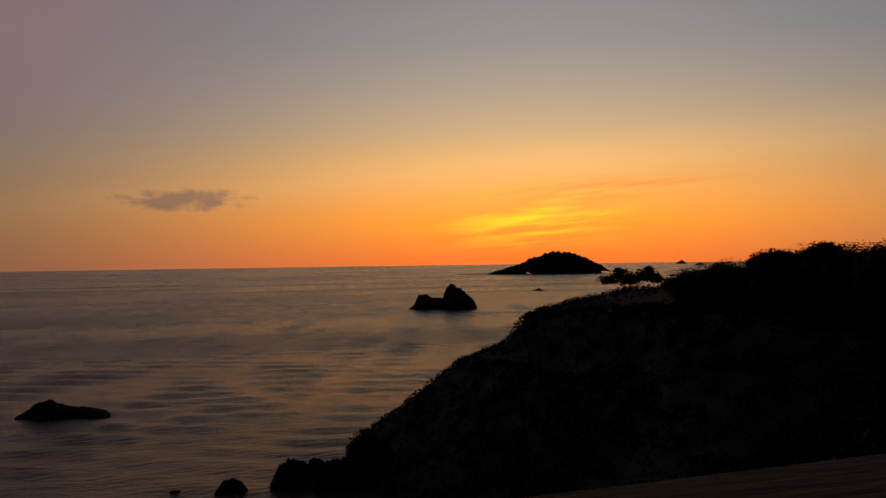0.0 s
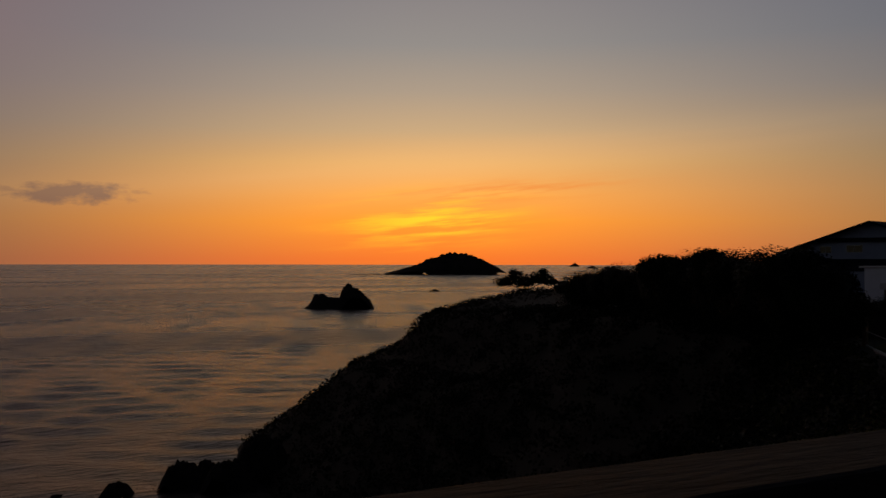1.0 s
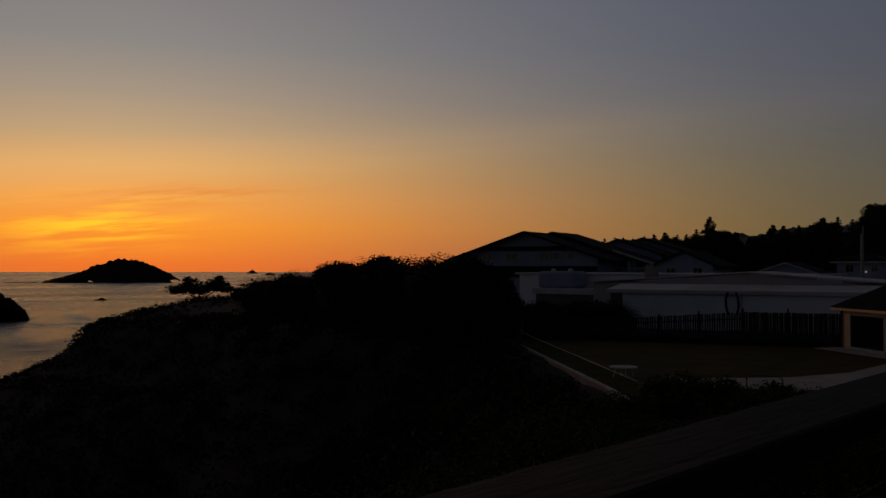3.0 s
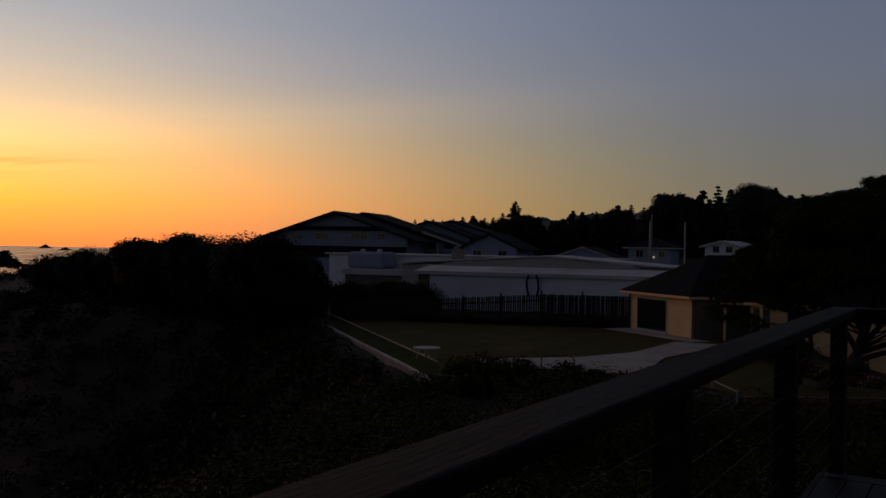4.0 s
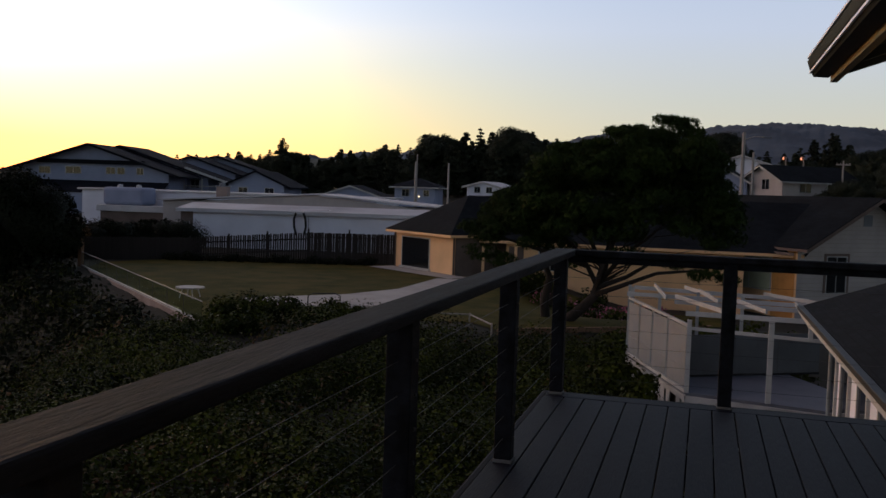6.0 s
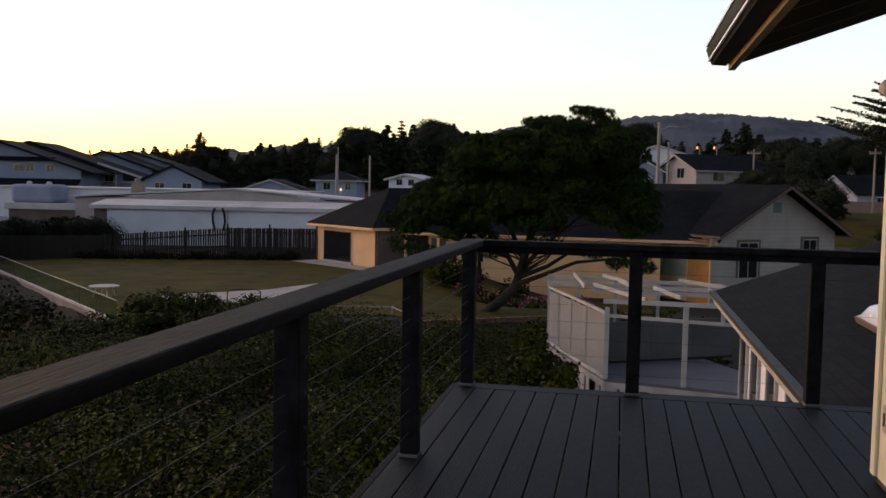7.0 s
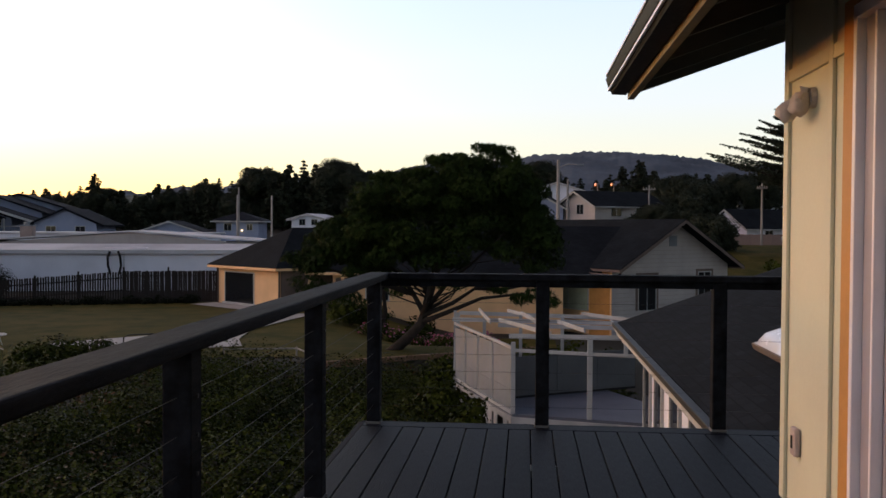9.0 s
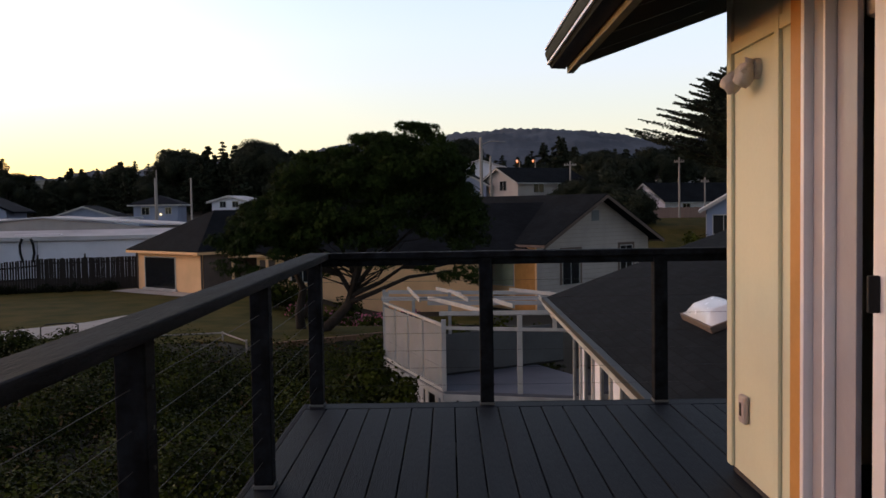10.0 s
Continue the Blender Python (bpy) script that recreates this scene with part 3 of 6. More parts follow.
def scrub_cover():
    """Low scrub all over the rim and slope of the bluff."""
    rng = np.random.default_rng(5)
    x, y = rng.uniform(-150, -18, 16000), rng.uniform(8, 130, 16000)
    d = seaward(x, y)
    keep = (d > -9) & (d < 24) & ((x < -42) | (d > 1.2))
    x, y = x[keep][:3600], y[keep][:3600]
    z = ground_z(x, y)
    lobes = []
    for a, b, c, r in zip(x, y, z, np.where(x < -82, 0.6, 1.0) * rng.uniform(0.4, 1.15, len(x))):
        lobes.append(((a, b, c + 0.15 * r), (r, r, r * 0.7)))
    x, y = rng.uniform(-135, -60, 9000), rng.uniform(20, 70, 9000)
    d = seaward(x, y)
    keep = (d > -3) & (d < 24)
    x, y = x[keep][:2200], y[keep][:2200]
    for a, b, c, r in zip(x, y, ground_z(x, y), rng.uniform(0.4, 0.85, len(x))):
        lobes.append(((a, b, c), (r, r, r * 0.7)))
    x, y = rng.uniform(-46, -15, 2600), rng.uniform(8, 48, 2600)
    d = seaward(x, y)
    keep = (d > 0.6) & (d < 20)
    x, y = x[keep][:900], y[keep][:900]
    for a, b, c, r in zip(x, y, ground_z(x, y), rng.uniform(0.6, 1.3, len(x))):
        lobes.append(((a, b, c + 0.1 * r), (r, r, r * 0.75)))
    c, n = lobes_points(lobes, 70, 6, 0.7)
    return leaf_mesh("coastal_scrub", SCRUB, c, n, 0.2, 6)


solid("coastal_scrub", scrub_cover(), None, "low dark scrub covering the bluff", "scrub", "stuff")


def bent_tree(name, label, x, y, base, limbs, lobes, needle, per, seed, leaf, trunk_r, m=None):
    """A tree of tapered limbs, given as lists of points, and a crown of lobes."""
    ob = thing(name, label, "tree", pose(x, y, base))
    part("trunk", Geo().tube(limbs[0], [trunk_r * (1 - 0.55 * i / (len(limbs[0]) - 1)) for i in range(len(limbs[0]))], 10), BARK, ob, smooth=True)
    for i, limb in enumerate(limbs[1:]):
        r0 = trunk_r * (0.5 if i < 8 else 0.16)
        part("limb", Geo().tube(limb, [r0 * (1 - 0.85 * i / (len(limb) - 1)) for i in range(len(limb))], 7), BARK, ob, smooth=True)
    c, n = lobes_points(lobes, per, seed, 0.35)
    n[:, 2] += 0.3
    part("crown", leaf_mesh("crown", needle, c, n, leaf, seed, 4.2 if needle is NEEDLE else 2.2, 0.6), None, ob)
    return ob


p = heading(57.3) * 153
rng = random.Random(3)
shore_tree = bent_tree("shore_tree", "small wind-bent tree alone on the bluff rim", p.x, p.y, gz(p.x, p.y) - 0.2,
          [[(0, 0, 0), (0.3, 0.1, 1.2), (-0.2, 0.2, 2.2)], [(0.2, 0, 1.0), (2.0, 1.0, 2.2), (3.2, 1.6, 3.2)], [(0, 0, 1.2), (-1.6, -0.8, 2.1), (-3.0, -1.6, 2.6)]],
          [((-2.6, -1.4, 2.5), (1.7, 1.4, 0.75)), ((-0.9, -0.5, 3.3), (1.5, 1.4, 0.9)), ((1.0, 0.6, 2.9), (1.3, 1.3, 0.6)), ((2.4, 1.3, 3.4), (1.5, 1.4, 0.95)), ((3.6, 1.9, 2.7), (1.1, 1.1, 0.6)),
           ((0.2, 0, 2.3), (1.6, 1.3, 0.5)), ((-1.3, -0.7, 4.0), (0.6, 0.6, 0.45)), ((2.6, 1.4, 4.2), (0.7, 0.7, 0.4))], SCRUB, 260, 3, 0.26, 0.2)
shore_tree.matrix_basis = shore_tree.matrix_basis @ pose(0, 0, -1.0) @ Matrix.Diagonal((1.25, 1.25, 1.1, 1))


def hillside():
    """Ivy and low bushes on the bank below the deck."""
    rng = np.random.default_rng(8)
    lobes, dry = [], []
    for i in range(1050):
        x, y = rng.uniform(-24, 1.5), rng.uniform(5, 34)
        d = float(seaward(x, y))
        if d > 7 or (x > -2.4 and y > 20.5) or y > 32.7 + 0.66 * (max(x, -7.4) + 7.1) or (x < -7.4 and y > 32.4) or (x < -13.5 and y > 26 and d < 1.0):
            continue
        r = rng.uniform(0.45, 1.5)
        z = gz(x, y) + r * 0.2 + 0.75 * float(ripple(x, y, 1.7, 3.0))
        (dry if rng.random() < 0.1 else lobes).append(((x, y, z), (r * 1.25, r * 1.25, r * rng.uniform(0.5, 0.95))))
    # the strip outside the windscreen
    for i in range(900):
        x, y = rng.uniform(-40, -14), rng.uniform(26, 50)
        d = float(seaward(x, y))
        if 0.5 < d < 5 and len(lobes) < 1150:
            r = rng.uniform(0.4, 1.0)
            lobes.append(((x, y, gz(x, y) + r * 0.1), (r * 1.3, r * 1.3, r * 0.6)))
    c, n = lobes_points(lobes, 430, 9, 0.82)
    solid("hillside_ivy", leaf_mesh("hillside_ivy", IVY, c, n, 0.068, 9, 1.4, 0.5), None, "dense ivy and low bushes covering the bank", "ivy", "stuff")
    c, n = lobes_points(dry, 120, 10, 0.8)
    solid("dry_scrub", leaf_mesh("dry_scrub", DRY, c, n, 0.09, 10, 1.6), None, "reddish dry scrub among the ivy", "scrub", "stuff")


hillside()


# ---- lawn, path, windscreen ----
def sit(pts, up):
    return [(x, y, gz(x, y) + up) for x, y in pts]


def draped(name, outline, up, mat, label):
    """A sheet within an outline that follows the ground."""
    bm = bmesh.new()
    verts = [bm.verts.new((x, y, 0)) for x, y in outline]
    bm.faces.new(verts)
    for ax in (0, 1):
        lo, hi = min(p[ax] for p in outline), max(p[ax] for p in outline)
        k = lo + 1.5
        while k < hi:
            nrm = (1, 0, 0) if ax == 0 else (0, 1, 0)
            bmesh.ops.bisect_plane(bm, geom=bm.verts[:] + bm.edges[:] + bm.faces[:], plane_co=(k, k, 0), plane_no=nrm)
            k += 1.5
    bmesh.ops.triangulate(bm, faces=bm.faces[:])
    for v in bm.verts:
        v.co.z = gz(v.co.x, v.co.y) + up
    me = bpy.data.meshes.new(name)
    bm.normal_update()
    if sum(f.normal.z for f in bm.faces) < 0:
        bmesh.ops.reverse_faces(bm, faces=bm.faces[:])
    bm.to_mesh(me)
    bm.free()
    me.materials.append(mat)
    return tagged(new(name, me), label, kind="structure")


draped("lawn", [(-37, 47.5), (-19.2, 31.2), (-16.5, 33.5), (-12.3, 35.3), (-9.2, 35.9), (-7.5, 34.1), (-3.75, 36.5), (-2.8, 37.3), (2, 41), (2, 55), (-10, 56), (-15, 57), (-21.5, 62.5), (-36.5, 57.8), (-39, 52)], 0.04, LAWN, "dry mown lawn above the bluff")
draped("path", [(-21.2, 38.4), (-17.5, 42.5), (-16.0, 46.5), (-15.9, 53.9), (-12.6, 53.9), (-13.3, 50), (-13.9, 45), (-13.3, 41.0), (-12.4, 38.6), (-14.4, 37.4), (-16.8, 37.2), (-18.8, 36.4), (-20.3, 37.0)], 0.09, CONCRETE, "pale curved concrete walk across the lawn")
draped("path_by_house", [(-22.6, 59.6), (-15.2, 53.9), (-14.0, 55.2), (-21.4, 61.4)], 0.10, CONCRETE, "concrete strip along the house wall")


def windscreen():
    a, b = Vector((-38.2, 48.75, LEVEL)), Vector((-18.9, 30.7, LEVEL))
    d = (b - a).normalized()
    ob = thing("windscreen", "low masonry wall with a glass windscreen and pale rails", "windscreen", pose(0, 0, 0))
    part("wall", Geo().beam(a + Vector((0, 0, -0.6)), b + Vector((0, 0, -0.6)), 0.25, 1.2), PINK_WALL, ob)
    part("bottom_rail", Geo().beam(a + Vector((0, 0, 0.05)), b + Vector((0, 0, 0.05)), 0.1, 0.09), WHITE_WOOD, ob)
    part("top_rail", Geo().beam(a + Vector((0, 0, 0.94)), b + Vector((0, 0, 0.86)), 0.035, 0.03), POLE, ob)
    for i in range(10):
        s, e = a.lerp(b, i / 10) + d * 0.04, a.lerp(b, (i + 1) / 10) - d * 0.04
        pane = part("pane", Geo().beam(s + Vector((0, 0, 0.52)), e + Vector((0, 0, 0.52)), 0.012, 0.78), CLEAR, ob)
        pane.visible_shadow = False
        part("upright", Geo().box(-0.012, 0.012, -0.012, 0.012, 0, 0.86), STEEL, ob, m=pose(*(a.lerp(b, i / 10))))
    part("post", Geo().box(-0.14, 0.14, -0.14, 0.14, -0.3, 1.75, bevel=0.02), WOOD, ob, "raw wooden end post", m=pose(*(a - d * 0.35)))


windscreen()


def table(x, y):
    ob = thing("garden_table", "round white garden table on the lawn", "table", pose(x, y, gz(x, y) + 0.04))
    ring = [(0.68 * math.cos(a), 0.68 * math.sin(a)) for a in (2 * math.pi * i / 28 for i in range(28))]
    part("tabletop", Geo().slab(ring, 0.48, 0.53), WHITE_WOOD, ob)
    for i in range(4):
        a = math.pi / 4 + i * math.pi / 2
        part("leg", Geo().tube([(0.5 * math.cos(a), 0.5 * math.sin(a), 0), (0.36 * math.cos(a), 0.36 * math.sin(a), 0.485)], 0.025, 8), WHITE_WOOD, ob)


table(-23.6, 37.6)
loop = [(-17.2, 37.1, 0), (-17.2, 37.1, 0.5), (-17.0, 37.2, 0.62), (-16.1, 37.7, 0.62), (-15.9, 37.8, 0.5), (-15.9, 37.8, 0)]
solid("metal_hoop", Geo().tube([(x + 16.5, y - 37.45, z) for x, y, z in loop], 0.03, 8), STEEL, "bent metal tube hoop beside the walk", "hoop", m=pose(-16.5, 37.45, gz(-16.5, 37.45) + 0.05))
for i, (hx, hy, top, r) in enumerate([(-18.2, 32.4, 0.6, 1.3), (-16.6, 33.0, 0.5, 1.3), (-15.0, 33.6, 0.25, 1.2), (-13.7, 34.4, 0.05, 0.9), (-17.2, 30.4, 0.1, 1.2), (-19.0, 29.6, -0.2, 1.3)]):
    shrub(hx, hy, top, r, 200 + i, 700, 0.1, IVY, "rounded green hedge bush at the lawn's edge", "hedge bushes", "hedge_bush")


def retaining_wall():
    """Weathered boards and posts that hold the lawn below the pine."""
    ob = thing("retaining_wall", "brown weathered timber retaining wall below the pine", "retaining wall", pose(0, 0, 0))
    pts = [Vector((-7.5, 33.75, 0)), Vector((-3.75, 36.2, 0)), Vector((-1.6, 37.7, 0)), Vector((0.6, 39.1, 0))]
    top = -0.5
    for a, b in zip(pts, pts[1:]):
        for k in range(5):
            z = top - 0.12 - 0.235 * k
            part("board", Geo().beam(a + Vector((0, 0, z)), b + Vector((0, 0, z)), 0.05, 0.225), WOOD if k == 0 else FENCE, ob)
        part("cap", Geo().beam(a + Vector((0, -0.03, top + 0.025)), b + Vector((0, -0.03, top + 0.025)), 0.16, 0.04), WOOD, ob, "greyed timber cap")
        n = max(2, round((b - a).length / 1.2))
        for k in range(n):
            p = a.lerp(b, k / n)
            part("post", Geo().box(-0.06, 0.06, -0.13, -0.03, -1.5, top), WOOD, ob, m=pose(p.x, p.y, 0))


retaining_wall()
pipe = [(-12.2, 35.5), (-9.3, 36.15), (-7.76, 33.6)]
pipe_rail = thing("pipe_rail", "thin pale pipe rail at the lawn's edge", "rail", pose(0, 0, 0))
part("rail", Geo().tube([(x, y, -0.3) for x, y in pipe], 0.03, 6), POLE, pipe_rail)
for x, y in pipe:
    part("post", Geo().tube([(x, y, gz(x, y) - 0.1), (x, y, -0.24)], 0.035, 6), POLE, pipe_rail)


# ---- the deck that the camera stands on ----
FLOOR, RAIL_X, RAIL_Y = 3.43, -0.862, 4.80


def deck():
    ob = tagged(new("deck"), "dark grey painted timber deck", "deck", kind="structure")
    step, k = 0.142, 0
    meshes = {}
    x = -0.93
    while x < 3.4:
        x1 = x + step - 0.007
        y0 = -4.0 if x < 1.42 else 3.19
        key = y0
        if key not in meshes:
            meshes[key] = Geo().box(0, step - 0.007, y0, 4.695, -0.035, 0, bevel=0.004).mesh("board", DECK)
        part("board", meshes[key], None, ob, m=pose(x, 0, FLOOR + 0.0012 * math.sin(k * 2.3)))
        x += step
        k += 1
    part("border_board", Geo().box(-0.93, 3.4, 4.70, 4.84, -0.035, 0.001, bevel=0.004), DECK, ob, m=pose(0, 0, FLOOR))
    part("rim_board", Geo().box(-0.96, 3.45, 4.842, 4.88, -0.24, -0.002, bevel=0.005), RAIL, ob, m=pose(0, 0, FLOOR))
    part("rim_board", Geo().box(-0.97, -0.932, -4.0, 4.84, -0.24, -0.002, bevel=0.005), RAIL, ob, m=pose(0, 0, FLOOR))
    for i in range(9):
        part("joist", Geo().box(-0.92, 3.4, -0.02, 0.02, -0.24, -0.037), RAIL, ob, m=pose(0, -3.9 + i * 1.08, FLOOR))
    for px, py in ((-0.8, 4.6), (3.2, 4.6), (-0.8, 0.5), (-0.8, -3.6)):
        part("support_post", Geo().box(-0.07, 0.07, -0.07, 0.07, gz(px, py) - 0.3 - FLOOR, -0.24), RAIL, ob, m=pose(px, py, FLOOR))


deck()


def railing():
    ob = thing("deck_railing", "dark painted timber railing with thin steel cables", "railing", pose(0, 0, FLOOR))
    post = Geo().box(-0.045, 0.045, -0.045, 0.045, 0, 0.985, bevel=0.006).mesh("post", RAIL)
    foot = Geo().box(-0.05, 0.05, -0.05, 0.05, 0, 0.018, bevel=0.003).mesh("post_base", PANEL_DARK)
    bolt = Geo().tube([(0, 0, 0), (0.006, 0, 0)], 0.007, 8).mesh("bolt", STEEL)
    side = [4.8, 3.02, 1.26, -0.5, -2.26, -3.9]
    far = [-0.85, 0.28, 1.44, 2.6]
    places = [(RAIL_X, y) for y in side] + [(x, RAIL_Y) for x in far[1:]]
    for x, y in places:
        p = part("post", post, None, ob, m=pose(x, y, 0))
        part("post_base", foot, None, p, "dull grey metal post base")
        for i in range(7):
            part("bolt", bolt, None, p, m=pose(0.045, 0, 0.13 + i * 0.117))
    part("cap_rail", Geo().box(RAIL_X - 0.046, RAIL_X + 0.102, -4.0, RAIL_Y + 0.06, 0.985, 1.03, bevel=0.008), RAIL, ob)
    part("cap_rail", Geo().box(RAIL_X + 0.104, 3.4, RAIL_Y - 0.06, RAIL_Y + 0.06, 0.985, 1.029, bevel=0.008), RAIL, ob)
    part("under_rail", Geo().box(RAIL_X - 0.02, RAIL_X + 0.02, -4.0, RAIL_Y - 0.05, 0.955, 0.984), RAIL, ob)
    part("under_rail", Geo().box(RAIL_X + 0.05, 3.4, RAIL_Y - 0.02, RAIL_Y + 0.02, 0.94, 0.984), RAIL, ob)
    for i in range(7):
        z = 0.13 + i * 0.117
        part("cable", Geo().tube([(RAIL_X, -3.9, z), (RAIL_X, RAIL_Y, z)], 0.0011, 6), STEEL, ob)
        part("cable", Geo().tube([(RAIL_X, RAIL_Y, z), (3.4, RAIL_Y, z)], 0.0011, 6), STEEL, ob)


railing()


# ---- the house with the deck ----
WALL_X, CORNER = 1.43, 3.20
PITCH = 0.345


def beach_house():
    ob = thing("beach_house", "olive board-and-batten beach house with ochre trim", "house", pose(0, 0, 0))
    top = 5.86
    # wall with a doorway cut through it, and the return wall
    part("wall", Geo().box(WALL_X, WALL_X + 0.16, 2.24, CORNER, FLOOR + 0.03, top), SIDING, ob)
    part("wall", Geo().box(WALL_X, WALL_X + 0.16, -5.0, 0.3, FLOOR + 0.03, top), SIDING, ob)
    part("wall", Geo().box(WALL_X, WALL_X + 0.16, 0.3, 2.24, 5.62, top), SIDING, ob)
    part("wall", Geo().box(WALL_X + 0.16, 7.0, CORNER - 0.16, CORNER, FLOOR + 0.03, 7.4), SIDING, ob)
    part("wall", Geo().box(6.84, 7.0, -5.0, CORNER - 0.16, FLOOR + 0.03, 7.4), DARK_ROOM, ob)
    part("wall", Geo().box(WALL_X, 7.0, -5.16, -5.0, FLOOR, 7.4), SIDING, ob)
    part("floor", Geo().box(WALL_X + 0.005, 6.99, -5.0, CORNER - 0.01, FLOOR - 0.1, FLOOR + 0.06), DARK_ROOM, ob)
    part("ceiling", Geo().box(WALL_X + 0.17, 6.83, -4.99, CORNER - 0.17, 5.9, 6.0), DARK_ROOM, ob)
    # Black base: the dark of the gap below the siding is put into its colour.
    part("plinth", Geo().box(WALL_X + 0.03, 7.0, -5.0, CORNER - 0.03, LEVEL - 1.5, FLOOR + 0.028), BLACK, ob, "dark flashing under the siding")
    # battens
    for y0, y1 in ((CORNER - 0.052, CORNER + 0.018), (2.51, 2.565), (-0.4, -0.345), (-1.3, -1.245)):
        part("batten", Geo().box(WALL_X - 0.018, WALL_X - 0.001, y0, y1, FLOOR + 0.033, top, bevel=0.003), SIDING, ob)
    part("corner_board", Geo().box(WALL_X + 0.0, WALL_X + 0.07, CORNER + 0.001, CORNER + 0.018, FLOOR + 0.033, top + 0.02, bevel=0.002), SIDING, ob)
    part("batten", Geo().box(WALL_X - 0.017, WALL_X - 0.001, 2.566, CORNER - 0.053, 5.47, 5.53, bevel=0.003), SIDING, ob)
    part("batten", Geo().box(WALL_X - 0.017, WALL_X - 0.001, 2.365, 2.509, 5.47, 5.53, bevel=0.003), SIDING, ob)
    part("door_trim", Geo().box(WALL_X - 0.024, WALL_X - 0.001, 2.245, 2.36, FLOOR + 0.033, 5.66, bevel=0.004), ORANGE, ob, "ochre painted door trim")
    part("door_trim", Geo().box(WALL_X - 0.024, WALL_X - 0.001, 0.2, 2.245, 5.63, 5.74, bevel=0.004), ORANGE, ob, "ochre painted door trim")
    # roof over the deck: rises away from the gutter
    x0, y1 = 0.765, 4.55
    z0 = 5.675

    def slope(x):
        return z0 + (x - x0) * PITCH

    part("roof", Geo().plate([(x0, -5.5, slope(x0) + 0.12), (5.2, -5.5, slope(5.2) + 0.12), (5.2, y1, slope(5.2) + 0.12), (x0, y1, slope(x0) + 0.12)], 0.05), SHINGLE, ob)
    part("soffit", Geo().plate([(x0 + 0.03, -5.5, slope(x0 + 0.03) + 0.06), (5.2, -5.5, slope(5.2) + 0.06), (5.2, y1 - 0.05, slope(5.2) + 0.06), (x0 + 0.03, y1 - 0.05, slope(x0 + 0.03) + 0.06)], 0.03), SOFFIT, ob, "dark stained soffit boards")
    for i in range(13):
        yr = 4.1 - i * 0.61
        part("rafter", Geo().beam((x0 + 0.08, yr, slope(x0 + 0.08) - 0.02), (WALL_X + 0.1, yr, slope(WALL_X + 0.1) - 0.02), 0.04, 0.1), SOFFIT, ob)
    part("fascia", Geo().box(x0 + 0.035, x0 + 0.075, -5.5, y1 - 0.03, z0 - 0.09, z0 + 0.07), FASCIA, ob, "ochre fascia board")
    rake = Geo().beam((x0 + 0.06, y1 - 0.02, slope(x0 + 0.06) + 0.0), (5.2, y1 - 0.02, slope(5.2) + 0.0), 0.04, 0.15)
    part("rake_board", rake, SOFFIT, ob)
    g = Geo()
    prof = [(0.03, 0.06), (-0.09, 0.06), (-0.1, 0.045), (-0.085, 0.0), (-0.06, -0.05), (0.03, -0.055)]
    ys = (-5.5, y1 + 0.02)
    for (ax, az), (bx, bz) in zip(prof, prof[1:]):
        g.poly([(x0 + ax, ys[0], z0 + az), (x0 + bx, ys[0], z0 + bz), (x0 + bx, ys[1], z0 + bz), (x0 + ax, ys[1], z0 + az)])
    g.poly([(x0 + ax, ys[1], z0 + az) for ax, az in prof])
    part("gutter", g, GUTTER, ob, "dark green metal gutter")
    # Added white strip: the sky mirrored in the gutter's curve, made as a part.
    part("bead", Geo().beam((x0 - 0.079, -5.5, z0 - 0.022), (x0 - 0.079, y1 + 0.02, z0 - 0.022), 0.012, 0.014), VINYL, ob, "bright bead along the gutter")
    part("drip_edge", Geo().box(x0 - 0.1, x0 - 0.075, -5.5, y1 + 0.02, z0 + 0.062, z0 + 0.075), VINYL, ob, "pale metal drip edge")
    # sliding door
    door = part("door_frame", Geo().box(WALL_X - 0.03, WALL_X + 0.15, 2.205, 2.238, FLOOR + 0.06, 5.6, bevel=0.003)
                .box(WALL_X - 0.03, WALL_X + 0.15, 0.3, 0.34, FLOOR + 0.06, 5.6).box(WALL_X - 0.03, WALL_X + 0.15, 0.3, 2.238, 5.57, 5.62), VINYL, ob, "white vinyl sliding door frame")
    for i, (y0, w, dx) in enumerate(((2.1, 0.1, 0.0), (2.065, 0.02, -0.012), (1.985, 0.075, 0.03), (1.95, 0.02, 0.02))):
        part("track", Geo().box(WALL_X + dx + 0.005, WALL_X + dx + 0.05, y0, y0 + w, FLOOR + 0.06, 5.568, bevel=0.003), VINYL if i % 2 else VINYL_GREY, door)
    part("screen_stile", Geo().box(WALL_X + 0.012, WALL_X + 0.035, 1.84, 1.945, FLOOR + 0.06, 5.568, bevel=0.003), VINYL_GREY, door)
    leaf = part("door_leaf", Geo().box(WALL_X - 0.02, WALL_X + 0.03, 1.555, 1.645, FLOOR + 0.07, 5.56, bevel=0.004)
                .box(WALL_X - 0.02, WALL_X + 0.03, 0.36, 0.45, FLOOR + 0.07, 5.56).box(WALL_X - 0.02, WALL_X + 0.03, 0.45, 1.555, FLOOR + 0.07, FLOOR + 0.17)
                .box(WALL_X - 0.02, WALL_X + 0.03, 0.45, 1.555, 5.46, 5.56), VINYL, ob, "white sliding door leaf")
    part("pane", Geo().box(WALL_X, WALL_X + 0.008, 0.452, 1.553, FLOOR + 0.172, 5.458), WINDOW, leaf)
    part("pull", Geo().box(WALL_X - 0.06, WALL_X - 0.02, 1.59, 1.605, 4.40, 4.52, bevel=0.005), BLACK, leaf, "dark door pull")
    # ground floor wing with its own roof
    rx, far_y, ez = 2.2, 19.1, 2.7

    def low(x):
        return ez + (x - rx) * 0.36

